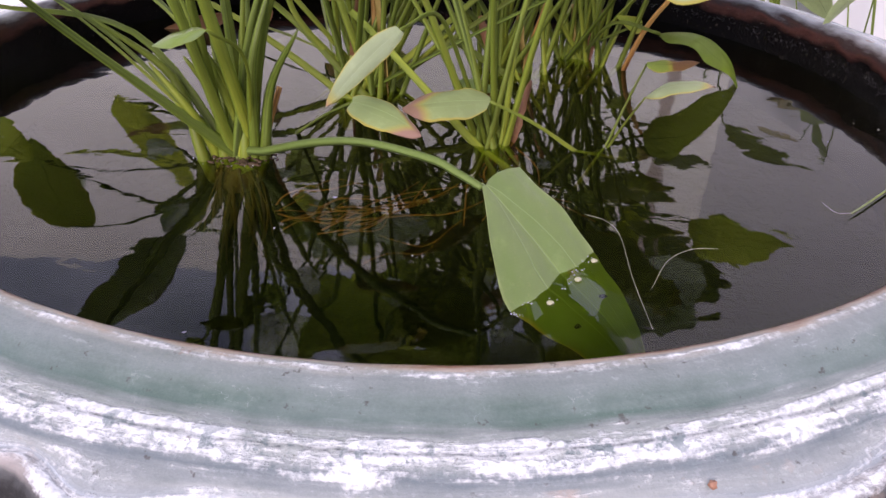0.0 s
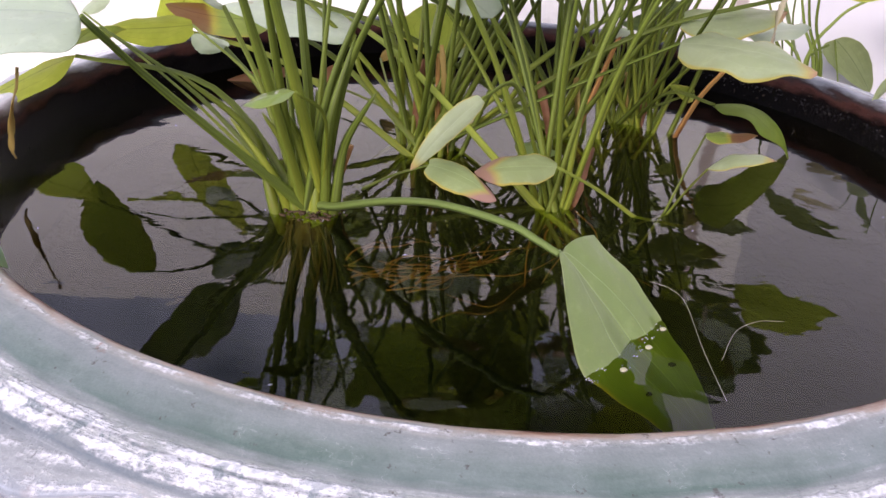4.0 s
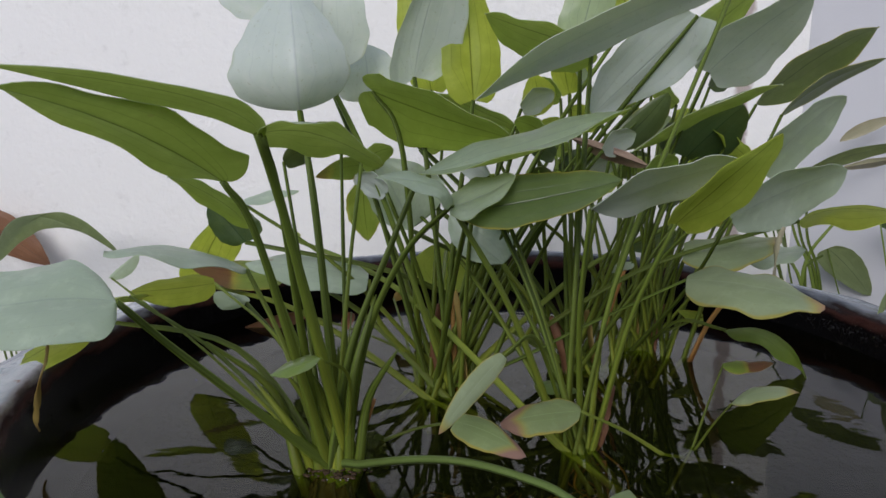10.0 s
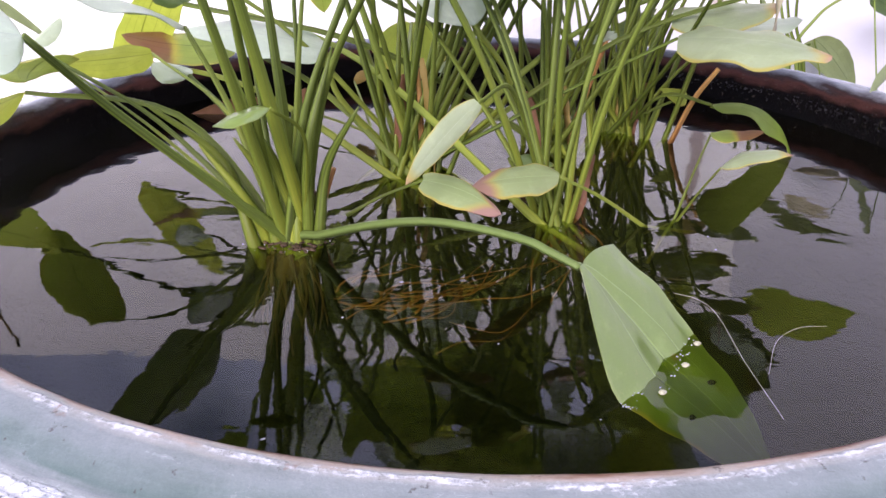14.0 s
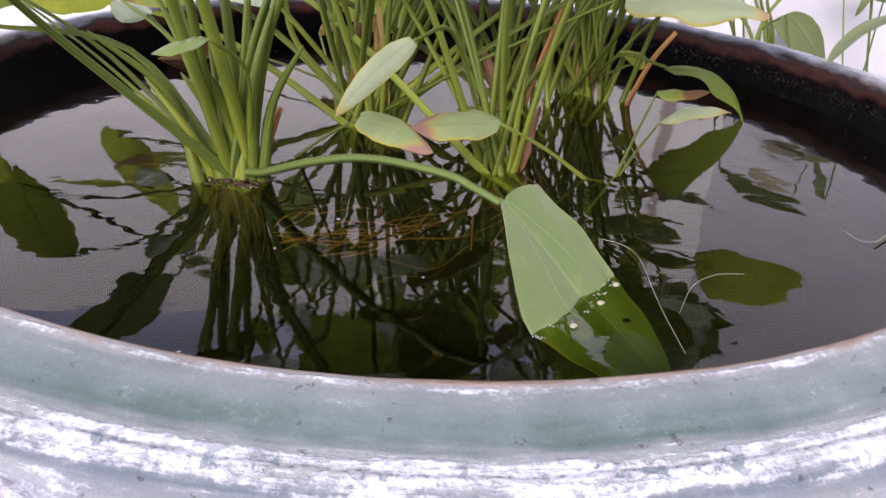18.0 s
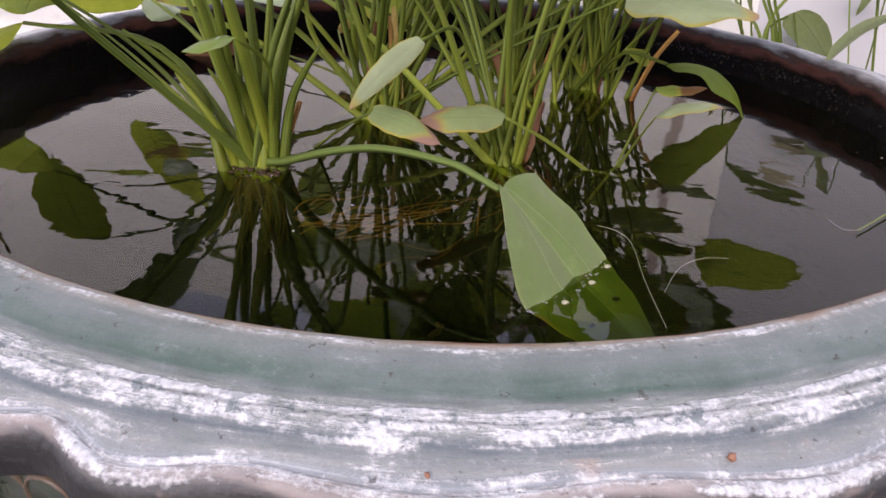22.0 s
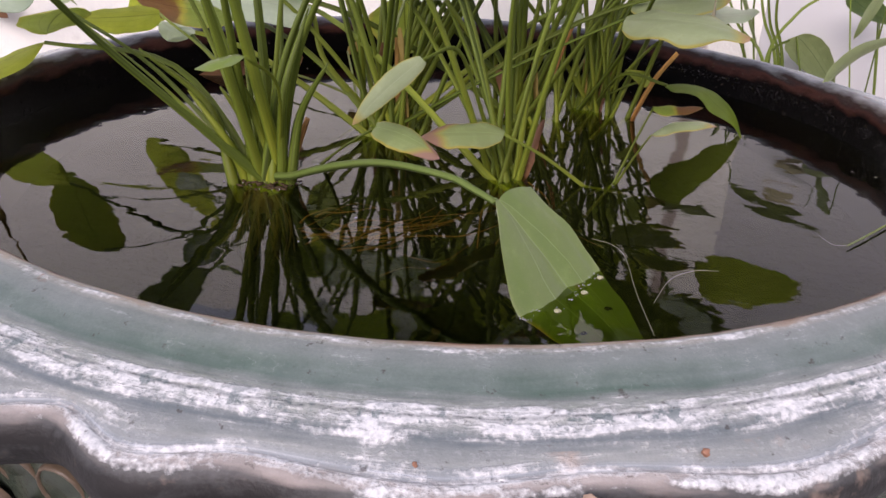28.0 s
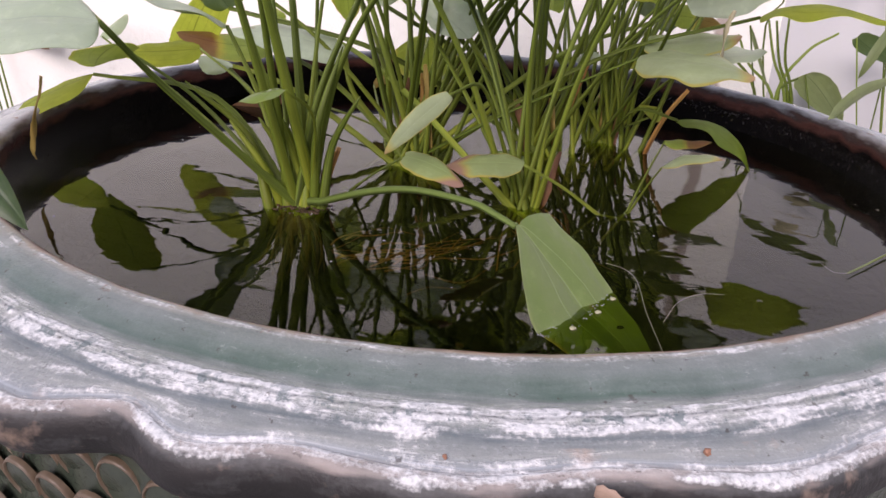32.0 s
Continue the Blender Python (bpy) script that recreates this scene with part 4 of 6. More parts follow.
leaf(CLUMP_B, (-0.039, 0.027), [], (0.007, 0.080, 0.185), (-0.025, 0.080, 0.200), (-0.064, 0.091, 0.213), (-0.025, 0.057, 0.208), (-0.028, 0.103, 0.190), "lance", "sheen", 1.0)
leaf(CLUMP_G, (0.055, 0.068), [], (-0.108, 0.103, 0.204), (-0.108, 0.103, 0.225), (-0.114, 0.126, 0.248), (-0.133, 0.103, 0.218), (-0.085, 0.103, 0.231), "round", "pale", 1.0)
leaf(CLUMP_B, (-0.047, 0.017), [], (-0.136, 0.069, 0.229), (-0.135, 0.069, 0.273), (-0.133, 0.080, 0.332), (-0.166, 0.069, 0.277), (-0.102, 0.069, 0.261), "round", "pale", 1.0)
leaf(CLUMP_B, (-0.055, 0.027), [], (-0.143, 0.001, 0.268), (-0.168, 0.001, 0.282), (-0.199, 0.001, 0.303), (-0.180, -0.011, 0.266), (-0.155, 0.012, 0.304), "round", "pale", 1.0)
leaf(CLUMP_G, (0.055, 0.068), [], (-0.074, 0.069, 0.110), (-0.085, 0.069, 0.137), (-0.100, 0.069, 0.163), (-0.106, 0.069, 0.131), (-0.051, 0.069, 0.150), "round", "soft", 1.0)
leaf(CLUMP_B, (-0.039, 0.027), [(0.017, 0.019, 0.053)], (-0.006, 0.012, 0.098), (-0.023, 0.023, 0.110), (-0.043, 0.035, 0.128), (-0.038, 0.023, 0.105), (-0.006, 0.023, 0.121), "round", "soft", 1.0)
leaf(CLUMP_B, (-0.047, 0.017), [], (-0.118, 0.137, 0.134), (-0.118, 0.137, 0.113), (-0.115, 0.137, 0.086), (-0.133, 0.137, 0.108), (-0.100, 0.137, 0.116), "heart", "edge", 1.0)
leaf(CLUMP_G, (0.046, 0.076), [], (-0.097, 0.091, 0.155), (-0.124, 0.103, 0.154), (-0.155, 0.121, 0.143), (-0.123, 0.091, 0.164), (-0.128, 0.114, 0.143), "lance", "redtip", 1.0)
leaf(CLUMP_B, (-0.055, 0.027), [(-0.094, 0.037, 0.045)], (-0.104, 0.046, 0.077), (-0.147, 0.046, 0.086), (-0.195, 0.046, 0.089), (-0.149, 0.069, 0.093), (-0.147, 0.023, 0.078), "oval", "soft", 1.0)
leaf(CLUMP_B, (-0.047, 0.017), [], (-0.258, 0.122, 0.052), (-0.242, 0.114, 0.088), (-0.214, 0.108, 0.126), (-0.264, 0.120, 0.082), (-0.212, 0.108, 0.092), "oval", "lime", 1.0)
leaf(CLUMP_G, (0.055, 0.068), [], (-0.194, 0.046, 0.105), (-0.205, 0.046, 0.119), (-0.219, 0.046, 0.134), (-0.219, 0.046, 0.112), (-0.187, 0.046, 0.125), "oval", "dark", 1.0)
leaf(CLUMP_B, (-0.047, 0.017), [], (-0.177, 0.103, 0.068), (-0.218, 0.101, 0.068), (-0.257, 0.097, 0.076), (-0.223, 0.114, 0.076), (-0.217, 0.086, 0.058), "oval", "browntip", 1.0)
leaf(CLUMP_B, (-0.039, 0.027), [], (-0.051, 0.205, 0.067), (-0.050, 0.205, 0.048), (-0.047, 0.205, 0.019), (-0.084, 0.205, 0.038), (-0.020, 0.205, 0.038), "heart", "edge", 1.0)
leaf(CLUMP_C, (0.037, -0.061), [], (-0.193, 0.160, 0.086), (-0.188, 0.160, 0.083), (-0.178, 0.160, 0.086), (-0.190, 0.160, 0.093), (-0.187, 0.160, 0.071), "oval", "edge", 1.0)
leaf(CLUMP_B, (-0.039, 0.027), [], (-0.017, 0.137, 0.140), (-0.023, 0.137, 0.121), (-0.029, 0.137, 0.105), (-0.030, 0.137, 0.123), (-0.014, 0.137, 0.119), "oval", "lime", 0.5)
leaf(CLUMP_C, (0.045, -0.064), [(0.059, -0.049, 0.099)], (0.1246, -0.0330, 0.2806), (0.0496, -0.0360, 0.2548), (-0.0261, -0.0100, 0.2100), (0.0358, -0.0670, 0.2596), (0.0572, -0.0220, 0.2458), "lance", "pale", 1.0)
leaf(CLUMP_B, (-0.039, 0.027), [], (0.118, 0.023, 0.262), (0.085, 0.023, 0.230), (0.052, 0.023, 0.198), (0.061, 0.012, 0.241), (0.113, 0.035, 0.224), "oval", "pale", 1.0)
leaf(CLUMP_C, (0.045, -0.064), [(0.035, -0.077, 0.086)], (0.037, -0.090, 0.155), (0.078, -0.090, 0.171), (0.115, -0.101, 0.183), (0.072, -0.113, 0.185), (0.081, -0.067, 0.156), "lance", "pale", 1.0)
leaf(CLUMP_C, (0.037, -0.061), [], (-0.019, -0.011, 0.151), (0.011, -0.022, 0.148), (0.045, -0.033, 0.148), (0.008, -0.056, 0.169), (0.013, 0.001, 0.135), "oval", "deep", 1.0)
leaf(CLUMP_C, (0.045, -0.064), [(0.064, -0.077, 0.087)], (0.083, -0.090, 0.147), (0.104, -0.101, 0.172), (0.123, -0.124, 0.199), (0.090, -0.113, 0.176), (0.123, -0.079, 0.159), "oval", "lime", 1.0)
leaf(CLUMP_C, (0.037, -0.061), [], (0.049, 0.012, 0.241), (0.014, 0.012, 0.252), (-0.020, 0.023, 0.264), (0.016, -0.022, 0.260), (0.012, 0.046, 0.236), "heart", "sheen", 1.0)
leaf(CLUMP_G, (0.055, 0.068), [], (0.046, 0.046, 0.249), (0.053, 0.046, 0.279), (0.062, 0.046, 0.318), (0.033, 0.046, 0.271), (0.072, 0.046, 0.282), "heart", "sheen", 1.0)
leaf(CLUMP_B, (-0.055, 0.027), [], (0.075, 0.069, 0.251), (0.080, 0.069, 0.280), (0.088, 0.069, 0.322), (0.068, 0.069, 0.276), (0.101, 0.069, 0.288), "oval", "lime", 1.0)
leaf(CLUMP_G, (0.046, 0.076), [], (0.048, 0.114, 0.209), (0.043, 0.114, 0.233), (0.044, 0.114, 0.259), (0.033, 0.114, 0.229), (0.062, 0.114, 0.237), "oval", "lime", 1.0)
leaf(CLUMP_G, (0.072, 0.078), [(0.097, 0.062, 0.119)], (0.134, 0.046, 0.226), (0.156, 0.023, 0.252), (0.178, -0.011, 0.274), (0.134, 0.012, 0.258), (0.177, 0.046, 0.232), "oval", "pale", 1.0)
leaf(CLUMP_B, (-0.047, 0.017), [], (0.112, 0.080, 0.223), (0.146, 0.080, 0.259), (0.177, 0.069, 0.285), (0.131, 0.046, 0.273), (0.155, 0.103, 0.250), "lance", "sheen", 1.0)
leaf(CLUMP_G, (0.055, 0.068), [(0.084, 0.057, 0.111)], (0.0828, 0.0460, 0.1698), (0.1305, 0.0230, 0.2034), (0.1684, 0.0010, 0.2189), (0.1227, 0.0050, 0.2074), (0.1376, 0.0460, 0.1981), "lance", "sheen", 1.0)
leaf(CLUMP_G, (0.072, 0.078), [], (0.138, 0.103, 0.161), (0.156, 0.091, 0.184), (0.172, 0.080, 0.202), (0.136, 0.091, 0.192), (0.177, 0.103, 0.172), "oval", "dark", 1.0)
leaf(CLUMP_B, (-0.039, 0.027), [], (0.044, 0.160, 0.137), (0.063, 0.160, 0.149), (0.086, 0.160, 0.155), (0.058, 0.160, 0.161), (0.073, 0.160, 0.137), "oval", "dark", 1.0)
leaf(CLUMP_G, (0.046, 0.076), [], (0.083, 0.114, 0.166), (0.104, 0.114, 0.186), (0.124, 0.114, 0.210), (0.090, 0.114, 0.188), (0.121, 0.114, 0.182), "oval", "deep", 1.0)
leaf(CLUMP_D, (0.119, 0.113), [(0.129, 0.045, 0.071)], (0.135, -0.022, 0.137), (0.180, 0.001, 0.153), (0.225, 0.023, 0.162), (0.166, -0.022, 0.170), (0.196, 0.023, 0.132), "oval", "soft", 1.0)
leaf(CLUMP_G, (0.055, 0.068), [], (0.175, 0.046, 0.158), (0.202, 0.046, 0.188), (0.229, 0.046, 0.210), (0.186, 0.023, 0.201), (0.222, 0.069, 0.176), "oval", "soft", 1.0)
leaf(CLUMP_D, (0.119, 0.113), [], (0.208, 0.160, 0.198), (0.250, 0.148, 0.237), (0.290, 0.137, 0.259), (0.231, 0.126, 0.244), (0.268, 0.171, 0.220), "lance", "deep", 1.0)
leaf(CLUMP_D, (0.131, 0.105), [], (0.221, 0.137, 0.191), (0.253, 0.137, 0.217), (0.298, 0.137, 0.235), (0.248, 0.126, 0.225), (0.262, 0.160, 0.210), "lance", "deep", 1.0)
leaf(CLUMP_B, (-0.047, 0.017), [(0.002, -0.022, 0.041), (0.046, -0.022, 0.065)], (0.110, -0.022, 0.097), (0.139, -0.056, 0.103), (0.168, -0.090, 0.101), (0.153, -0.016, 0.105), (0.129, -0.090, 0.099), "oval", "edgeb", 0.6)
leaf(CLUMP_D, (0.119, 0.113), [(0.123, 0.091, 0.042)], (0.132, 0.069, 0.096), (0.172, 0.069, 0.099), (0.204, 0.069, 0.103), (0.180, 0.103, 0.103), (0.161, 0.035, 0.092), "oval", "edgeb", 0.8)
leaf(CLUMP_D, (0.131, 0.105), [], (0.190, 0.103, 0.083), (0.215, 0.103, 0.085), (0.237, 0.103, 0.087), (0.221, 0.126, 0.089), (0.205, 0.080, 0.082), "oval", "soft", 0.7)
leaf(CLUMP_B, (-0.055, 0.027), [], (0.169, 0.160, 0.106), (0.187, 0.160, 0.105), (0.212, 0.160, 0.100), (0.183, 0.160, 0.115), (0.186, 0.160, 0.094), "oval", "browntip", 1.0)
leaf(CLUMP_D, (0.111, 0.119), [], (0.096, 0.080, 0.083), (0.092, 0.080, 0.080), (0.078, 0.080, 0.074), (0.095, 0.080, 0.077), (0.084, 0.080, 0.081), "lance", "soft", 0.5)
leaf(CLUMP_D, (0.111, 0.119), [], (0.147, 0.160, 0.062), (0.137, 0.160, 0.062), (0.127, 0.160, 0.060), (0.137, 0.160, 0.065), (0.137, 0.160, 0.057), "lance", "lime", 0.5)
leaf(CLUMP_E, (0.113, -0.064), [], (0.1349, -0.0300, 0.0419), (0.1494, -0.0300, 0.0419), (0.1673, -0.0300, 0.0437), (0.1510, -0.0220, 0.0428), (0.1482, -0.0380, 0.0407), "oval", "browntip", 0.3)
leaf(CLUMP_E, (0.113, -0.064), [], (0.1231, -0.0850, 0.0399), (0.1397, -0.0850, 0.0475), (0.1611, -0.0850, 0.0473), (0.1429, -0.0750, 0.0479), (0.1375, -0.0950, 0.0470), "lance", "edgeb", 0.3)
leaf(CLUMP_E, (0.089, -0.071), [], (0.0351, -0.0950, 0.0388), (0.0104, -0.1120, 0.0441), (-0.0120, -0.1240, 0.0444), (0.0118, -0.0950, 0.0464), (0.0062, -0.1300, 0.0415), "oval", "brownedge", 0.4)
leaf(CLUMP_A, (-0.085, -0.054), [(-0.058, -0.097, 0.028)], (-0.0358, -0.1410, 0.0532), (-0.0166, -0.1520, 0.0519), (-0.0006, -0.1600, 0.0442), (-0.0171, -0.1400, 0.0541), (-0.0216, -0.1620, 0.0486), "oval", "brownedge", 0.5)
leaf(CLUMP_C, (0.037, -0.061), [(0.022, -0.085, 0.046), (0.006, -0.115, 0.090)], (-0.0115, -0.1470, 0.0916), (-0.0269, -0.1645, 0.0810), (-0.0423, -0.1820, 0.0663), (-0.0227, -0.1631, 0.0767), (-0.0311, -0.1659, 0.0853), "oval", "edgeb", 0.5)
leaf(CLUMP_D, (0.119, 0.113), [(0.128, 0.055, 0.044)], (0.161, 0.049, 0.039), (0.198, 0.050, 0.034), (0.227, 0.055, -0.002), (0.217, 0.084, 0.022), (0.182, 0.012, 0.040), "lance", "under", 0.7)
leaf(CLUMP_D, (0.111, 0.119), [], (0.160, 0.103, 0.032), (0.152, 0.103, 0.032), (0.139, 0.103, 0.037), (0.153, 0.103, 0.037), (0.155, 0.103, 0.024), "lance", "edge", 0.4)
leaf(CLUMP_B, (-0.047, 0.017), [], (-0.022, 0.103, 0.054), (-0.024, 0.103, 0.054), (-0.031, 0.103, 0.050), (-0.023, 0.103, 0.057), (-0.025, 0.103, 0.048), "oval", "soft", 0.5)
leaf(CLUMP_C, (0.037, -0.061), [], (0.015, -0.022, 0.024), (0.029, -0.022, 0.024), (0.044, -0.022, 0.019), (0.030, -0.011, 0.023), (0.028, -0.033, 0.023), "lance", "green", 0.5)
leaf(CLUMP_B, (-0.039, 0.027), [], (0.213, 0.063, 0.119), (0.245, 0.049, 0.131), (0.294, 0.035, 0.124), (0.261, 0.086, 0.129), (0.226, 0.006, 0.131), "lance", "lime", 0.8)
leaf(PLANT_R, (0.500, 0.200, -0.560), [], (0.382, 0.387, 0.023), (0.407, 0.387, 0.002), (0.437, 0.387, -0.033), (0.386, 0.387, -0.007), (0.423, 0.387, 0.010), "oval", "strap", 0.5)
leaf(PLANT_R, (0.460, 0.240, -0.560), [(0.322, 0.341, 0.010)], (0.310, 0.296, 0.122), (0.345, 0.273, 0.144), (0.402, 0.250, 0.159), (0.341, 0.267, 0.151), (0.350, 0.280, 0.137), "lance", "strap", 0.6)
leaf(PLANT_R, (0.500, 0.200, -0.560), [], (0.430, 0.364, 0.175), (0.394, 0.364, 0.161), (0.372, 0.364, 0.148), (0.390, 0.364, 0.167), (0.397, 0.364, 0.155), "lance", "cream", 0.5)
leaf(PLANT_R, (0.500, 0.200, -0.560), [], (0.442, 0.364, 0.131), (0.407, 0.364, 0.125), (0.377, 0.364, 0.119), (0.401, 0.364, 0.129), (0.409, 0.375, 0.118), "lance", "cream", 0.5)
leaf(PLANT_R, (0.500, 0.200, -0.560), [], (0.400, 0.318, 0.077), (0.424, 0.318, 0.063), (0.457, 0.318, 0.050), (0.414, 0.318, 0.058), (0.432, 0.318, 0.074), "oval", "dark", 0.5)
leaf(PLANT_R, (0.460, 0.240, -0.560), [], (0.396, 0.182, 0.062), (0.337, 0.137, 0.053), (0.299, 0.103, 0.028), (0.327, 0.131, 0.056), (0.343, 0.143, 0.048), "lance", "strap", 0.4)
leaf(PLANT_R, (0.430, 0.280, -0.560), [], (0.372, 0.182, 0.114), (0.350, 0.160, 0.084), (0.341, 0.160, 0.061), (0.345, 0.160, 0.085), (0.354, 0.160, 0.082), "lance", "strap", 0.4)
leaf(PLANT_R, (0.430, 0.280, -0.560), [], (0.286, 0.318, 0.083), (0.299, 0.318, 0.056), (0.320, 0.318, 0.013), (0.297, 0.318, 0.055), (0.301, 0.318, 0.057), "lance", "strap", 0.6)
leaf(PLANT_R, (0.430, 0.280, -0.560), [], (0.198, 0.364, 0.051), (0.169, 0.364, 0.036), (0.140, 0.364, 0.029), (0.174, 0.364, 0.049), (0.189, 0.364, 0.023), "oval", "dark", 0.5)
leaf(PLANT_Q, (-0.500, 0.300, -0.560), [], (-0.663, 0.455, 0.116), (-0.598, 0.483, 0.118), (-0.554, 0.506, 0.084), (-0.594, 0.477, 0.124), (-0.596, 0.477, 0.113), "lance", "yellow", 0.6)
leaf(PLANT_Q, (-0.460, 0.260, -0.560), [], (-0.642, 0.409, 0.065), (-0.594, 0.409, 0.030), (-0.545, 0.409, -0.007), (-0.577, 0.409, 0.047), (-0.606, 0.409, 0.009), "lance", "brown", 0.6)
leaf(PLANT_Q, (-0.460, 0.260, -0.560), [], (-0.572, 0.341, 0.012), (-0.520, 0.330, 0.070), (-0.403, 0.296, 0.032), (-0.484, 0.318, 0.076), (-0.489, 0.318, 0.058), "lance", "strap", 0.5)
leaf(CLUMP_A, (-0.120, -0.089), [], (-0.248, -0.034, 0.087), (-0.280, 0.006, 0.071), (-0.306, 0.046, 0.054), (-0.303, 0.000, 0.071), (-0.258, 0.010, 0.075), "oval", "edge", 0.7)
leaf(CLUMP_A, (-0.111, -0.096), [], (-0.297, 0.046, 0.077), (-0.286, 0.046, 0.086), (-0.275, 0.046, 0.096), (-0.291, 0.046, 0.085), (-0.279, 0.046, 0.083), "oval", "soft", 0.5)
leaf(CLUMP_G, (0.046, 0.076), [], (0.093, 0.023, 0.164), (0.065, 0.023, 0.174), (0.038, 0.023, 0.184), (0.065, 0.023, 0.179), (0.065, 0.035, 0.168), "lance", "tan", 0.5)
leaf(CLUMP_B, (-0.039, 0.027), [], (-0.174, 0.160, 0.012), (-0.199, 0.160, 0.007), (-0.233, 0.160, -0.000), (-0.199, 0.160, 0.013), (-0.202, 0.160, -0.001), "lance", "brown", 0.4)
leaf(CLUMP_A, (-0.098, -0.085), [], (-0.121, 0.069, 0.044), (-0.125, 0.069, 0.037), (-0.127, 0.069, 0.028), (-0.129, 0.069, 0.038), (-0.120, 0.069, 0.035), "oval", "brown", 0.4)
leaf(CLUMP_G, (0.055, 0.068), [], (0.044, 0.103, 0.032), (0.045, 0.103, 0.018), (0.048, 0.103, 0.001), (0.040, 0.103, 0.016), (0.053, 0.103, 0.019), "oval", "brown", 0.4)
leaf(CLUMP_B, (-0.055, 0.027), [], (-0.097, 0.160, 0.028), (-0.090, 0.160, 0.032), (-0.081, 0.160, 0.033), (-0.090, 0.160, 0.037), (-0.090, 0.160, 0.027), "oval", "yellow", 0.4)
leaf(CLUMP_B, (-0.039, 0.027), [], (0.023, 0.023, 0.184), (0.013, 0.035, 0.191), (0.002, 0.046, 0.193), (0.014, 0.023, 0.199), (0.011, 0.046, 0.182), "oval", "sheen", 0.8)
leaf(CLUMP_B, (-0.039, 0.027), [], (0.008, 0.069, 0.200), (0.020, 0.080, 0.208), (0.034, 0.091, 0.211), (0.017, 0.069, 0.216), (0.025, 0.091, 0.199), "oval", "pale", 0.8)
leaf(CLUMP_G, (0.055, 0.068), [], (0.040, 0.103, 0.206), (0.029, 0.114, 0.215), (0.017, 0.126, 0.218), (0.030, 0.103, 0.223), (0.027, 0.126, 0.206), "oval", "sheen", 0.8)
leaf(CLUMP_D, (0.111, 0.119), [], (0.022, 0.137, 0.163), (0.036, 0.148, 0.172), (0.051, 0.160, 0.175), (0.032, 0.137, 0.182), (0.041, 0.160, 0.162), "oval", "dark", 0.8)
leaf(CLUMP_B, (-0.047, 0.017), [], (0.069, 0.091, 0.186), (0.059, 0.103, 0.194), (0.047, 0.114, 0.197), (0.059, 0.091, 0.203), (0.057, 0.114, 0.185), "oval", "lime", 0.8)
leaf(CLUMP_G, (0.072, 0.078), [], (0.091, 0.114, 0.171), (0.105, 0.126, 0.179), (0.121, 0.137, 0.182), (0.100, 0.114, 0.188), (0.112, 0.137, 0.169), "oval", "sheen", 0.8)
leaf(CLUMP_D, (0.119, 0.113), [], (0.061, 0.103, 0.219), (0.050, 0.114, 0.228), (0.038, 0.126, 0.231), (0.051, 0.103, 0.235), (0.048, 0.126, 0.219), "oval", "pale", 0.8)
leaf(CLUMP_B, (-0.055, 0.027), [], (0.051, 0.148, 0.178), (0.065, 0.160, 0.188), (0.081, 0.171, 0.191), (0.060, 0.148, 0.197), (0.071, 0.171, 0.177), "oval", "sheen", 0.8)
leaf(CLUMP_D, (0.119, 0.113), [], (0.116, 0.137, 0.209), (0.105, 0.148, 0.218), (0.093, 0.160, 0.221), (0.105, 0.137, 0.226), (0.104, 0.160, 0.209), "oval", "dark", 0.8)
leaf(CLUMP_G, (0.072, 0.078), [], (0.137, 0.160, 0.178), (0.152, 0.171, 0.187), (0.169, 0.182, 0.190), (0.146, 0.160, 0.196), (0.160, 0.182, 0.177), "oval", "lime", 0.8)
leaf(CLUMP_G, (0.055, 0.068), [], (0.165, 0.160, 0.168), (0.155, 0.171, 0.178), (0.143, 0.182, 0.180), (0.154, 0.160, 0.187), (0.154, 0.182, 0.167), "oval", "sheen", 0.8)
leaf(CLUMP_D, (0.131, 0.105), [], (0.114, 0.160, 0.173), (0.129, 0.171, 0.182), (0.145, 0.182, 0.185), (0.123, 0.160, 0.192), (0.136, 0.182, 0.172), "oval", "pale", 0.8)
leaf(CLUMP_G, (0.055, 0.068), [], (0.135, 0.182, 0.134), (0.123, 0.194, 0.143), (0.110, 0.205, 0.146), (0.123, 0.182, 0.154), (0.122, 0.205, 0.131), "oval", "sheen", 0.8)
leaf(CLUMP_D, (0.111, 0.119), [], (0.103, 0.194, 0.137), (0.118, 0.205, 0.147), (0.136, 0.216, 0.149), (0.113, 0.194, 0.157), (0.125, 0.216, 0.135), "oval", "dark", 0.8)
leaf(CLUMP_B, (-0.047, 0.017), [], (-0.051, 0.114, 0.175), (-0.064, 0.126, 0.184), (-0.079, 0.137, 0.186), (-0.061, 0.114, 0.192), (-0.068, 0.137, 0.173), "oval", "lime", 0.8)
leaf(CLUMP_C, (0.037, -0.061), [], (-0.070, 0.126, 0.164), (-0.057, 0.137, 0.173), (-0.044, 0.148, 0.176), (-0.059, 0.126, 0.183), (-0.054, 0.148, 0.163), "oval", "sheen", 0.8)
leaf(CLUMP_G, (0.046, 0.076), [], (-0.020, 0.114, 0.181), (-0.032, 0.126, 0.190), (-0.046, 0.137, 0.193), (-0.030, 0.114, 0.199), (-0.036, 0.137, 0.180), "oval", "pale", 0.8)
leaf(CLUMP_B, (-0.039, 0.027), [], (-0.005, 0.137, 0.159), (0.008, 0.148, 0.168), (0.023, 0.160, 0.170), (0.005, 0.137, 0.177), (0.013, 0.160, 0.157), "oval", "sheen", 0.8)
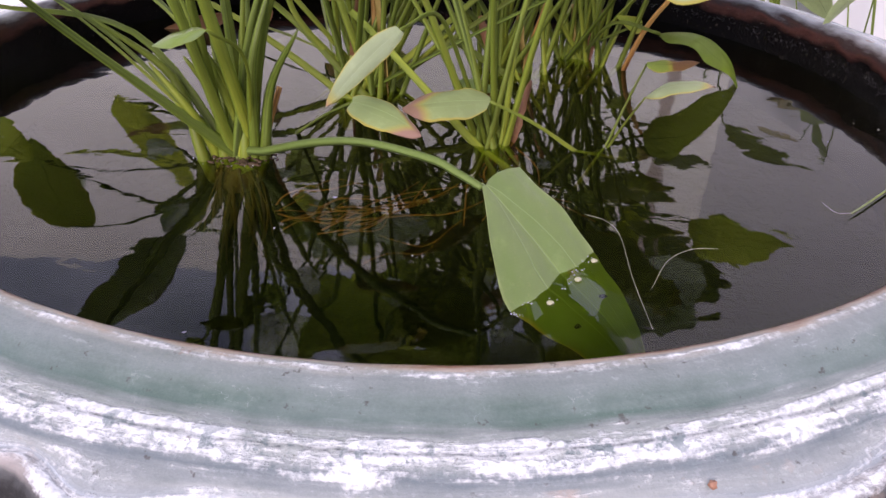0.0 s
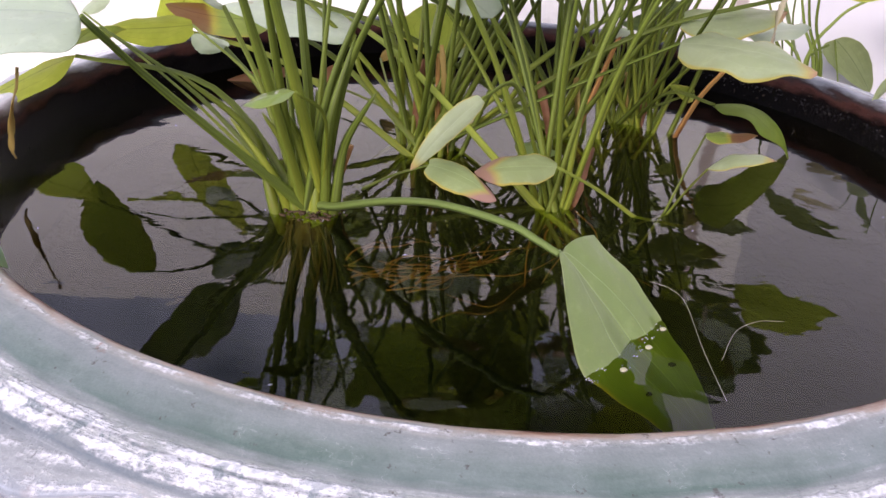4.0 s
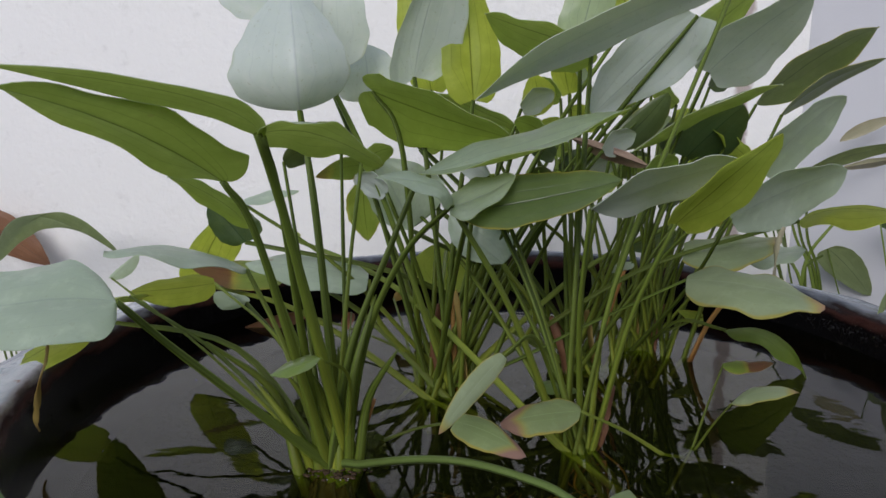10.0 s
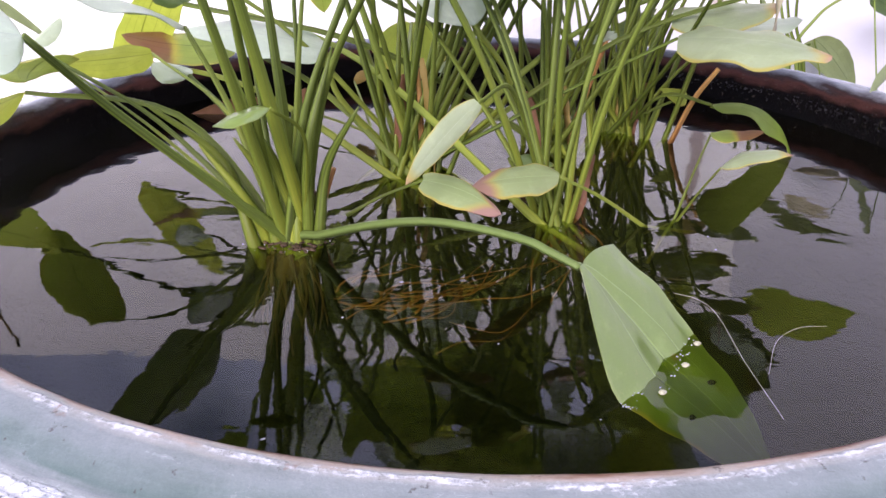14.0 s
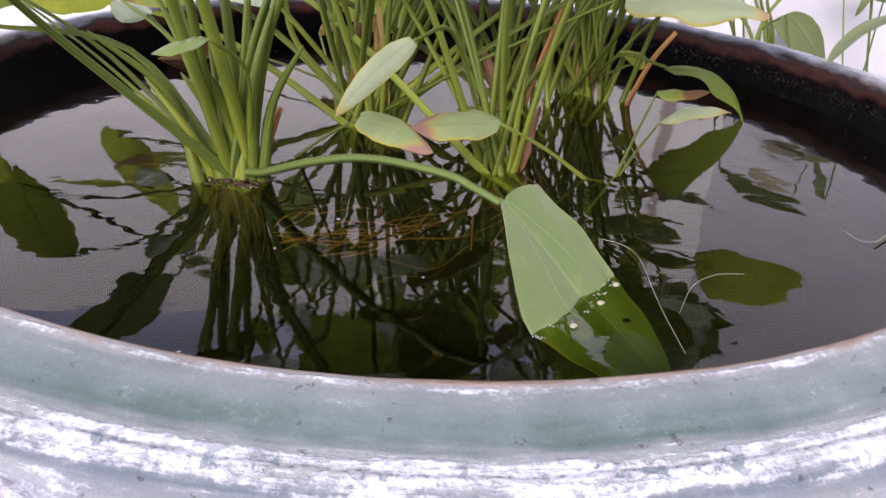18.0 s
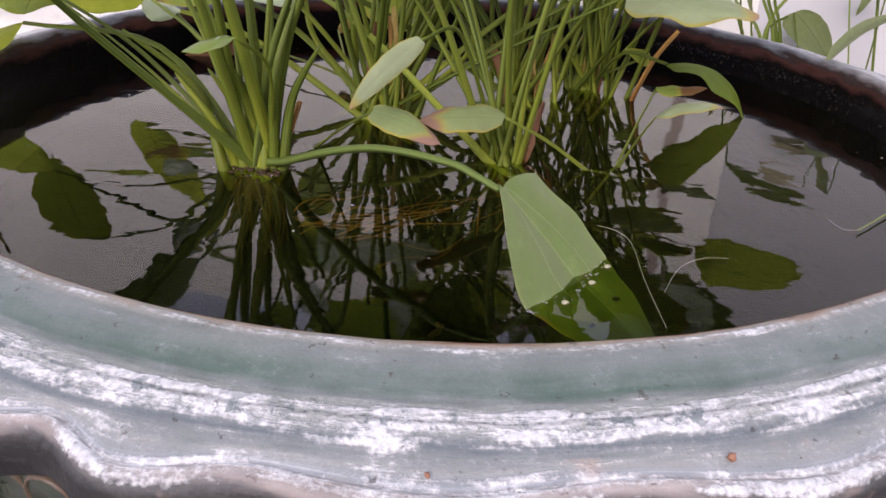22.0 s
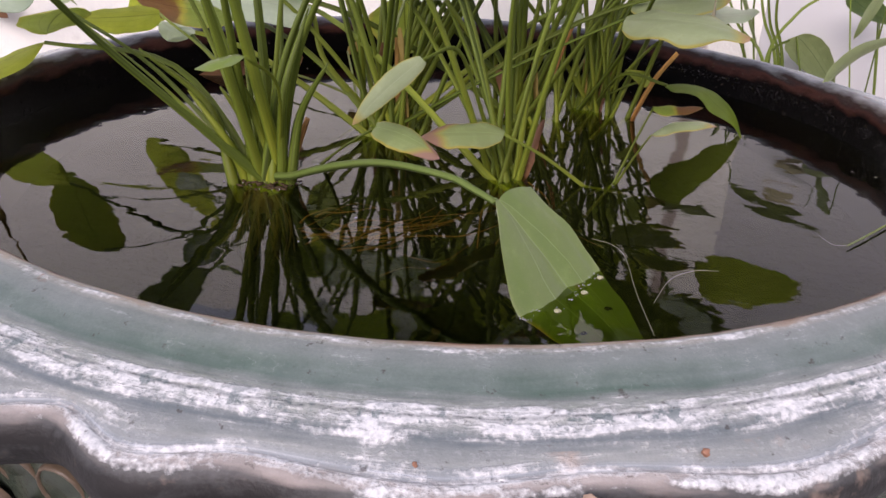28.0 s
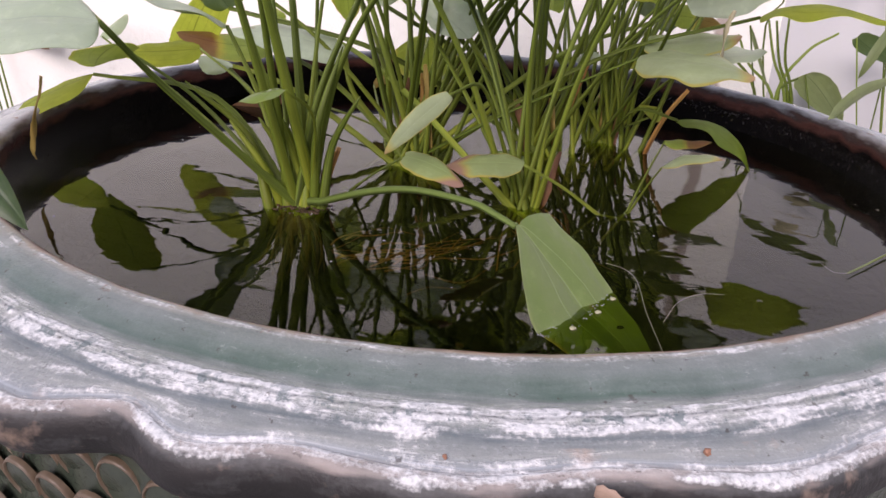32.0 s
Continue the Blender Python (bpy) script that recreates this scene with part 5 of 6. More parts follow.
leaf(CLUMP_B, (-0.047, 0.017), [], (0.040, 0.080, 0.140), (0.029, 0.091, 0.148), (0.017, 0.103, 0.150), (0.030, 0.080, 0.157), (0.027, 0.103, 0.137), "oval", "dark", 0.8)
leaf(CLUMP_G, (0.072, 0.078), [], (0.168, 0.114, 0.144), (0.183, 0.126, 0.152), (0.200, 0.137, 0.155), (0.176, 0.114, 0.162), (0.191, 0.137, 0.142), "oval", "lime", 0.8)
leaf(CLUMP_D, (0.111, 0.119), [], (0.166, 0.182, 0.119), (0.154, 0.194, 0.128), (0.142, 0.205, 0.130), (0.154, 0.182, 0.139), (0.154, 0.205, 0.116), "oval", "sheen", 0.8)
leaf(CLUMP_B, (-0.039, 0.027), [], (0.059, 0.012, 0.176), (0.071, 0.023, 0.183), (0.085, 0.035, 0.185), (0.067, 0.012, 0.191), (0.077, 0.035, 0.174), "oval", "pale", 0.8)
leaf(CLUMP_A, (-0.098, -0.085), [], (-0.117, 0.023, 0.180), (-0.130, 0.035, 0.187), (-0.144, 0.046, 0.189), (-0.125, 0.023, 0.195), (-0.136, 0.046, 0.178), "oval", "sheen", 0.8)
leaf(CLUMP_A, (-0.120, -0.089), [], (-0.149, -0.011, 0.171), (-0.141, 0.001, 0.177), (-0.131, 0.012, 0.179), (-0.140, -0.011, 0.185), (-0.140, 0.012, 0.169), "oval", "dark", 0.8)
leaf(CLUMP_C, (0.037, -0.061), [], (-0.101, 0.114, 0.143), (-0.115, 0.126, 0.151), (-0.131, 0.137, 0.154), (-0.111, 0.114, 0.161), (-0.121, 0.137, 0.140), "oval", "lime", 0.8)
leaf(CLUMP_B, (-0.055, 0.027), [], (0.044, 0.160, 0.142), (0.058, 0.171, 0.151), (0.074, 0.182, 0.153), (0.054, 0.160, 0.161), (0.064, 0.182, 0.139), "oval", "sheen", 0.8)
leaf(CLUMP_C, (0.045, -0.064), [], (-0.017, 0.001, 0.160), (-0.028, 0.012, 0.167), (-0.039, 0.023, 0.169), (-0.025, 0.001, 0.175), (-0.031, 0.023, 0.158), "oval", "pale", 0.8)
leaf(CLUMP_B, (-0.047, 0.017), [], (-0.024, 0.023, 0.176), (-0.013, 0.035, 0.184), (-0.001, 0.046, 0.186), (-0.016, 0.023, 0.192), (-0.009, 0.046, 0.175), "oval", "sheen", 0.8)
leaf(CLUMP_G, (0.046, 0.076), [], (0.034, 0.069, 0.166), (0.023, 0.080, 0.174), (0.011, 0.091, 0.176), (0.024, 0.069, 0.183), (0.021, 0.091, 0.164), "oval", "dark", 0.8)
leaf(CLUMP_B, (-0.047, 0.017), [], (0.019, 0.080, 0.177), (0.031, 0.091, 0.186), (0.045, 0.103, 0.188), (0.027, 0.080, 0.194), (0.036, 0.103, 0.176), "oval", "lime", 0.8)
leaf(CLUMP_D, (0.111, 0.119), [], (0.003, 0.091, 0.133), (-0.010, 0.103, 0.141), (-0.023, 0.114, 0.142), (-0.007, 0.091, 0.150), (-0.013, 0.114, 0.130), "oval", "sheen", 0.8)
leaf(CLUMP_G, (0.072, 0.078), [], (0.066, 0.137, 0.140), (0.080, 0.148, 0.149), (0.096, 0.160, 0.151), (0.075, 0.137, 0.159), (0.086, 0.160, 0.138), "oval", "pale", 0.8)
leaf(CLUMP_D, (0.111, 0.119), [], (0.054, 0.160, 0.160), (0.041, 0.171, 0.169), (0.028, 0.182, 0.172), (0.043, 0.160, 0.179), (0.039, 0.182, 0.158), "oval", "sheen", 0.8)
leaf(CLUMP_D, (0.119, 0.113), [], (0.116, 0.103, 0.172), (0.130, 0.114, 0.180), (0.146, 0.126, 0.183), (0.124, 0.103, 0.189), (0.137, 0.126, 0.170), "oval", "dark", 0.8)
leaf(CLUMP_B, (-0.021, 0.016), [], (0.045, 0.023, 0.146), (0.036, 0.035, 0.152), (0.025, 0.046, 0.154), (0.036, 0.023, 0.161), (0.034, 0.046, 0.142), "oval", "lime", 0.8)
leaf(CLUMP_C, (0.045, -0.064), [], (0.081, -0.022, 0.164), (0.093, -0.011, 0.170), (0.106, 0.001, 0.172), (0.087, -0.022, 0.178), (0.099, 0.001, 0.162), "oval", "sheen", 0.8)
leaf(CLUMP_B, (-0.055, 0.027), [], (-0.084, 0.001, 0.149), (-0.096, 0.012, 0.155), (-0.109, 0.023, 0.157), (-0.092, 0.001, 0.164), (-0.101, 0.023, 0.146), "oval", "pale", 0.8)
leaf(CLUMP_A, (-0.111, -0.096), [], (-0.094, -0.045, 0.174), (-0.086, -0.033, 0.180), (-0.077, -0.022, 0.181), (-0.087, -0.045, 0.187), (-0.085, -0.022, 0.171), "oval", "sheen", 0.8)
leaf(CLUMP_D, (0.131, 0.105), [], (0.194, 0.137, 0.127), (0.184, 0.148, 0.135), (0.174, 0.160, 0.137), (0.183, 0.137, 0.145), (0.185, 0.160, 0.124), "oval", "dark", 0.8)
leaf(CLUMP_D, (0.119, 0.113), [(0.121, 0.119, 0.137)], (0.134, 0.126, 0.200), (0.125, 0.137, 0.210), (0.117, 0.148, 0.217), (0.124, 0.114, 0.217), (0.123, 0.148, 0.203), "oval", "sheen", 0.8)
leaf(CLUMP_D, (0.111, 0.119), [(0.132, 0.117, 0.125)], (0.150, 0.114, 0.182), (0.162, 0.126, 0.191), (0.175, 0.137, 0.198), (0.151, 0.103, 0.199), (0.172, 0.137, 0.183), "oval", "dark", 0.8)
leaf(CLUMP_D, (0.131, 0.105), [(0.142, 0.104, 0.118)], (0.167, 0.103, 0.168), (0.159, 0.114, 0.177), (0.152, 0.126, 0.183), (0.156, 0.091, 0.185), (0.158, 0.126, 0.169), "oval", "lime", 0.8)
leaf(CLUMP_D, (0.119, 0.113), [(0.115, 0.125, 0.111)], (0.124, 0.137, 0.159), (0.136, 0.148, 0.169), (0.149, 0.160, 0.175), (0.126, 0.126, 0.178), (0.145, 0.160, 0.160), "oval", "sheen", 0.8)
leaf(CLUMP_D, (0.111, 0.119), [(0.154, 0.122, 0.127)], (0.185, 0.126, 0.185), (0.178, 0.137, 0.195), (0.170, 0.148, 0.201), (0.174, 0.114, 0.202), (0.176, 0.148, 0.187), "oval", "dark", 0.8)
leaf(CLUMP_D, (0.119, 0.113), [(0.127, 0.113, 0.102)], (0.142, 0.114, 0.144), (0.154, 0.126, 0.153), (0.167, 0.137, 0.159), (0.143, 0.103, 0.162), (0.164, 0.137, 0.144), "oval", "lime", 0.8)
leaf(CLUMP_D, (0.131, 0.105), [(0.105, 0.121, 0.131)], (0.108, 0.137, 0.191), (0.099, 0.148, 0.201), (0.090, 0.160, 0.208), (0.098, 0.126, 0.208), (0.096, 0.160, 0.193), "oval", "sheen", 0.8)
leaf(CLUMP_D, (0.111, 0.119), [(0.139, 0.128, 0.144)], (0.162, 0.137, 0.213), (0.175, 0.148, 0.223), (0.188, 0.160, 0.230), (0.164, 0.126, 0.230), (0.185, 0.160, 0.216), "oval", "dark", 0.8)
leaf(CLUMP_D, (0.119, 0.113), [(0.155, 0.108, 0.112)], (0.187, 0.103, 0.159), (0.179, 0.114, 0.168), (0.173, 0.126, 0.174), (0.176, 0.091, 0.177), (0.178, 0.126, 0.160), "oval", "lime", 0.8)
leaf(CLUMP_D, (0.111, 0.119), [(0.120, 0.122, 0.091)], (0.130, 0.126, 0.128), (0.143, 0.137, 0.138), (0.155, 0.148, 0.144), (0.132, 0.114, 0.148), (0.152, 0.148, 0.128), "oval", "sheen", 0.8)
# near leaf over the rim: the dark leaf colour carries its shade
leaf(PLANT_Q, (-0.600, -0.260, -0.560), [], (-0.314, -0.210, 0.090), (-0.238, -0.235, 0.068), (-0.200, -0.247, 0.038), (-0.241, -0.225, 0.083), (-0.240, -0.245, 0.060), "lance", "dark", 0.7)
# mostly hidden leaves added at the back to darken the water's reflection
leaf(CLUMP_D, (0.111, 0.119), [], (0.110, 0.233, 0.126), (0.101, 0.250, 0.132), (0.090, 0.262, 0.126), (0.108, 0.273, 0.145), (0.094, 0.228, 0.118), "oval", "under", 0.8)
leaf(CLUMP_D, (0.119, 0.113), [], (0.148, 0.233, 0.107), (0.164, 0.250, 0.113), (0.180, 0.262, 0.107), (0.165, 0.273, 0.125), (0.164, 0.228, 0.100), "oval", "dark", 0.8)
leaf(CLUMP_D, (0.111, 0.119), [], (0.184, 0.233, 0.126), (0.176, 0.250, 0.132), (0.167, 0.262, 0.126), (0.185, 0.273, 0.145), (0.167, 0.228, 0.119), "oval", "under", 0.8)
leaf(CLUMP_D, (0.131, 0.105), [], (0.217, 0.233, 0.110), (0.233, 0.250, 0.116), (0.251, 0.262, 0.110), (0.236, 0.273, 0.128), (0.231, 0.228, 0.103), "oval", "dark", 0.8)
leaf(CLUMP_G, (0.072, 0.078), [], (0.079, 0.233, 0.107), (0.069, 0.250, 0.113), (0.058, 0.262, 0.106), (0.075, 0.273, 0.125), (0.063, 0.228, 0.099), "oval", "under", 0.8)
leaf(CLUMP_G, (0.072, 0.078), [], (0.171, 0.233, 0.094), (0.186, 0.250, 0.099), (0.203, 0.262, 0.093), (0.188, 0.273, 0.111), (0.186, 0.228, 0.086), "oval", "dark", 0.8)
leaf(CLUMP_A, (-0.098, -0.085), [(-0.1409, -0.0900, 0.1163)], (-0.1510, -0.0850, 0.1426), (-0.1682, -0.0920, 0.1613), (-0.1915, -0.0980, 0.1738), (-0.1585, -0.1100, 0.1698), (-0.1759, -0.0800, 0.1551), "lance", "green", 0.9)
leaf(CLUMP_B, (-0.055, 0.027), [], (-0.1959, 0.0500, 0.1335), (-0.1762, 0.0500, 0.1389), (-0.1536, 0.0500, 0.1423), (-0.1792, 0.0600, 0.1416), (-0.1757, 0.0400, 0.1363), "lance", "soft", 0.7)
leaf(CLUMP_G, (0.046, 0.076), [], (0.0204, 0.1000, 0.1927), (0.0222, 0.1000, 0.2085), (0.0185, 0.1000, 0.2240), (0.0103, 0.1000, 0.2083), (0.0360, 0.1000, 0.2121), "oval", "lime", 0.8)

# sheathed young shoots at the foot of the first clump
rnd = random.Random(63)
for k in range(7):
    a, h = -0.85 + 0.21 * k, rnd.uniform(0.05, 0.11)
    x0, y0 = -0.111 + 0.004 * (k - 3), -0.096 + rnd.uniform(-0.006, 0.006)
    q = spline([(x0, y0, -0.03), (x0 + 0.002 * (k - 3), y0, 0.004), (x0 + 0.55 * h * math.sin(a) * 0.7, y0 + rnd.uniform(-0.01, 0.02), 0.55 * h), (x0 + h * math.sin(a), y0 + rnd.uniform(-0.01, 0.03), h)], 6)
    part("young_shoot", tube(bmesh.new(), q, [0.0040 * (1 - i / (len(q) - 1)) ** 0.6 + 0.0004 for i in range(len(q))], 9, 0.16), STALK, CLUMP_A, "pale sheathed young shoot")

# thin stalks of the garden plant behind the rim
for pts in (
        [(0.3114, 0.3400, 0.0879), (0.3257, 0.3400, 0.0458), (0.3494, 0.3400, -0.0081)],
        [(0.3201, 0.3400, 0.0869), (0.3323, 0.3400, 0.0429), (0.3532, 0.3400, -0.0080)],
        [(0.3329, 0.3400, 0.0909), (0.3380, 0.3400, 0.0462), (0.3569, 0.3400, -0.0079)],
        [(0.3894, 0.3400, 0.0776), (0.3578, 0.3400, 0.0530), (0.3365, 0.3400, -0.0052)],
        [(0.3569, 0.3400, 0.0264), (0.3434, 0.3400, 0.0170), (0.3403, 0.3400, -0.0051)],
        [(0.2603, 0.3400, 0.0579), (0.2856, 0.3400, 0.0416), (0.3166, 0.3400, -0.0058)],
        [(0.2821, 0.3400, 0.0698), (0.2996, 0.3400, 0.0388), (0.3370, 0.3400, -0.0085)],
):
    foot = Vector(pts[-1]) + Vector((0.02, -0.01, -0.16))
    q = spline([*pts, foot], 6)
    part("leaf_stalk", tube(bmesh.new(), q, [0.0012 + 0.0012 * i / len(q) for i in range(len(q))], 7, 0.1), STALK, PLANT_R)

# the leaf that bends down and dips under the water
_j = Vector((0.0295, -0.2019, 0.0399))
DIP_STALK = [(-0.1090, -0.0890, -0.0280), (-0.1040, -0.0928, 0.0010), (-0.0898, -0.1050, 0.0092), (-0.0568, -0.1332, 0.0277), (-0.0273, -0.1585, 0.0396), (0.0047, -0.1859, 0.0444), (0.0170, -0.1964, 0.0428)]
_p = spline([*DIP_STALK, (0.0277, -0.2042, 0.0399)], 8)
stalk = part("leaf_stalk", tube(bmesh.new(), _p, [0.0030 - 0.0013 * i / (len(_p) - 1) for i in range(len(_p))], 10, 0.10, 0.14), STALK_DEEP, CLUMP_A)
part("leaf_blade", blade(_j, (0.0745, -0.2142, -0.0116), (0.1068, -0.2495, -0.0607), (0.0441, -0.2422, -0.0028), (0.0853, -0.1907, -0.0028), "dipping", 77, 0.10, (0.08, 0.93)), LEAF["dip"], stalk, "broad pale blade half under water").data.materials.append(LEAF["dip"])

# ---- small things ----
HAIRS = [
    [(0.0840, -0.1540, 0.0012), (0.0940, -0.1606, 0.0012), (0.0985, -0.1757, 0.0012), (0.0975, -0.2136, 0.0012), (0.0985, -0.2514, 0.0012)],
    [(0.1441, -0.1848, 0.0012), (0.1309, -0.1864, 0.0012), (0.1168, -0.1977, 0.0012), (0.1042, -0.2219, 0.0012)],
    [(0.2149, -0.1321, 0.0012), (0.2178, -0.1435, 0.0012), (0.2259, -0.1437, 0.0012)],
]
DROPS = [(0.0414, -0.2417, 0.0006), (0.0435, -0.2439, 0.0006), (0.0477, -0.2357, 0.0006), (0.0501, -0.2357, 0.0006), (0.0587, -0.2314, 0.0006), (0.0651, -0.2222, 0.0006), (0.0682, -0.2164, 0.0006), (0.0725, -0.2104, 0.0006), (0.0749, -0.2068, 0.0006), (0.0783, -0.1996, 0.0006), (0.0811, -0.1958, 0.0006)]
STICK = [(0.1656, 0.1476, -0.0200), (0.1469, 0.0859, 0.0000), (0.1578, 0.0801, 0.0345), (0.1727, 0.0801, 0.0573)]
TWIST = [(0.1686, -0.0220, 0.1317), (0.1660, -0.0220, 0.1244), (0.1649, -0.0220, 0.1153), (0.1653, -0.0220, 0.1061), (0.1647, -0.0220, 0.0968), (0.1637, -0.0220, 0.0900)]
HANG = [(-0.2766, -0.0844, 0.0733), (-0.2794, -0.0844, 0.0614), (-0.2846, -0.0844, 0.0486), (-0.2879, -0.0844, 0.0338), (-0.2900, -0.0844, 0.0225), (-0.2887, -0.0844, 0.0165)]
TWIG = [(0.0004, -0.2368, -0.0350), (0.0037, -0.2435, -0.0200), (0.0041, -0.2501, -0.0080), (0.0024, -0.2506, -0.0060)]
SHELLS = [(0.0726, -0.2151, 0.0004), (0.0823, -0.1986, 0.0004), (0.0582, -0.2341, 0.0004)]
SNAILS = [(0.0852, -0.2138, -0.0170), (0.0705, -0.2352, -0.0193)]
GRASS_STALK = [(0.2249, -0.1456, 0.0020), (0.2403, -0.1319, 0.0020), (0.2685, -0.1058, 0.0020)]
PETAL = [(0.0508, -0.3752, 0.0195), (0.0628, -0.3790, 0.0190), (0.0816, -0.3814, 0.0185)]

for pts in HAIRS:
    q = spline(pts, 8)
    single("floating_strand", tube(bmesh.new(), q, [0.00010] * len(q), 6), HAIR, "thin pale dead root strand floating on the water", "strand", "strands afloat")
q = spline(GRASS_STALK, 6)
single("floating_stalk", tube(bmesh.new(), q, [0.0004 + 0.0003 * i / len(q) for i in range(len(q))], 7), THREAD, "thin green stalk lying on the water", "stalk")
rnd = random.Random(21)
for p in DROPS:
    bm = bmesh.new()
    for k in range(rnd.randint(3, 6)):
        r = rnd.uniform(0.00012, 0.00042)
        m = Matrix.Translation(Vector(p) + Vector((rnd.gauss(0, 0.0011), rnd.gauss(0, 0.0013), 0.3 * r)))
        bmesh.ops.create_icosphere(bm, subdivisions=2, radius=1, matrix=m @ pose(0, 0, 0, 0, 0, rnd.uniform(30, 75)) @ Matrix.Diagonal((r * rnd.uniform(1.0, 1.8), r, r * 0.7, 1)))
    single("foam_speck", bm, FOAM, "cluster of wet white bubbles at the leaf's water line", "bubbles", "specks on the leaf")
for p in SHELLS:
    bm = bmesh.new()
    q = [Vector(p) + Vector((0.0013 * (1 - k / 16) * math.cos(k * 0.9), 0.0013 * (1 - k / 16) * math.sin(k * 0.9), 0.0008 * k / 16)) for k in range(15)]
    tube(bm, q, [0.0008 * (1 - k / 17) for k in range(15)], 7)
    single("empty_shell", bm, HAIR, "tiny pale empty snail shell at the water line", "snail shell", "snail shells")
for p in SNAILS:
    bm = bmesh.new()
    q = [Vector(p) + Vector((0.0016 * (1 - k / 16) * math.cos(k * 0.9), 0.0016 * (1 - k / 16) * math.sin(k * 0.9), 0.0010 * k / 16 - 0.0002)) for k in range(15)]
    tube(bm, q, [0.0009 * (1 - k / 17) for k in range(15)], 7)
    single("water_snail", bm, MUD, "tiny dark snail shell on the drowned leaf", "snail shell", "snail shells")
bm = tube(bmesh.new(), spline(STICK, 6), [0.0022 - 0.0004 * i / 18 for i in range(19)], 7, 0.15)
part("dead_stalk", bm, STALK_OLD, CLUMP_D, "broken orange-brown dry stalk")
for k, (a, b, c) in enumerate((((-0.038, 0.027, -0.02), (-0.040, 0.031, 0.03), (-0.042, 0.038, 0.066)), ((0.061, 0.072, -0.02), (0.076, 0.078, 0.03), (0.092, 0.082, 0.080)), ((-0.103, -0.081, -0.02), (-0.094, -0.079, 0.012), (-0.086, -0.075, 0.036)))):
    q = spline((a, b, c), 6)
    part("dead_stalk", tube(bmesh.new(), q, [0.0028 - 0.0012 * i / len(q) for i in range(len(q))], 7, 0.2), STALK_OLD, (CLUMP_B, CLUMP_G, CLUMP_A)[k], "brown rotting stalk stump")


def ribbon(points, width, turns, seed):
    """A thin curled strip with thickness."""
    q = spline(points, 6)
    rnd = random.Random(seed)
    bm = bmesh.new()
    uvl = bm.loops.layers.uv.new("UVMap")
    rows, uv = [], {}
    for i, p in enumerate(q):
        s = i / (len(q) - 1)
        d = (q[min(i + 1, len(q) - 1)] - q[max(i - 1, 0)]).normalized()
        a = turns * s * 2 * math.pi + 0.6
        o = d.orthogonal().normalized()
        side = (o * math.cos(a) + d.cross(o) * math.sin(a))
        up = side.cross(d)
        w = width * (0.35 + 0.65 * math.sin(math.pi * (0.1 + 0.8 * s))) * (1 + 0.25 * rnd.uniform(-1, 1))
        row = [bm.verts.new(p + side * w * x + up * z) for x, z in ((-1, 0.0002), (0, 0.0008), (1, 0.0002), (1, -0.0002), (0, 0.0003), (-1, -0.0002))]
        for v, x in zip(row, (0, 0.5, 1, 1, 0.5, 0)):
            uv[v] = (x, s)
        rows.append(row)
    for a, b in zip(rows, rows[1:]):
        for k in range(6):
            bm.faces.new((a[k], a[(k + 1) % 6], b[(k + 1) % 6], b[k]))
    bm.faces.new(rows[0][::-1])
    bm.faces.new(rows[-1])
    for f in bm.faces:
        for lp in f.loops:
            lp[uvl].uv = uv[lp.vert]
    return bm


part("dead_leaf_tip", ribbon(TWIST, 0.0022, 0.6, 3), LEAF["cream"], CLUMP_D, "dry curled cream leaf tip hanging down")
part("dead_leaf_tip", ribbon(HANG, 0.0018, 0.7, 4), LEAF["yellow"], CLUMP_A, "withered yellow-brown leaf tip hanging down")
q = spline(TWIG, 5)
single("twig", tube(bmesh.new(), q, [0.0019, *[0.0016 + 0.0004 * math.sin(i) for i in range(len(q) - 2)], 0.0011], 7), TWIG_BARK, "short brown twig standing in the water", "twig")
bm = ribbon(PETAL, 0.0036, 0.15, 8)
for v in bm.verts:
    v.co.z += 0.001 - 0.4 * max(0.0, v.co.x - 0.055)
single("fallen_petal", bm, LEAF["tan"], "dry tan fallen leaf lying on the pot's moulding", "dry leaf")
for p, r, name, lab in (((0.0901, -0.3552, 0.0240), 0.0012, "crumb", "small orange-brown crumb on the pot's rim"), ((0.0029, -0.3683, 0.0236), 0.0008, "seed", "tiny red seed on the pot's rim")):
    bm = bmesh.new()
    bmesh.ops.create_icosphere(bm, subdivisions=3, radius=r)
    for v in bm.verts:
        v.co *= 1 + 0.6 * noise.noise(v.co * 1500)
        v.co += Vector(p)
    single(name, bm, CRUMB, lab, "crumb")

# dust and pollen afloat on the water
rnd = random.Random(88)
bm = bmesh.new()
for k in range(46):
    a, r = rnd.uniform(0, 6.283), 0.30 * math.sqrt(rnd.random())
    s = rnd.uniform(0.00022, 0.0006)
    bmesh.ops.create_icosphere(bm, subdivisions=1, radius=1, matrix=Matrix.Translation((r * math.cos(a), r * math.sin(a), 0.0002)) @ pose(0, 0, 0, 0, 0, rnd.uniform(0, 180)) @ Matrix.Diagonal((s * rnd.uniform(1, 2.4), s, s * 0.5, 1)))
single("floating_dust", bm, FOAM, "pale dust and pollen specks afloat on the water", "dust", kind="stuff")

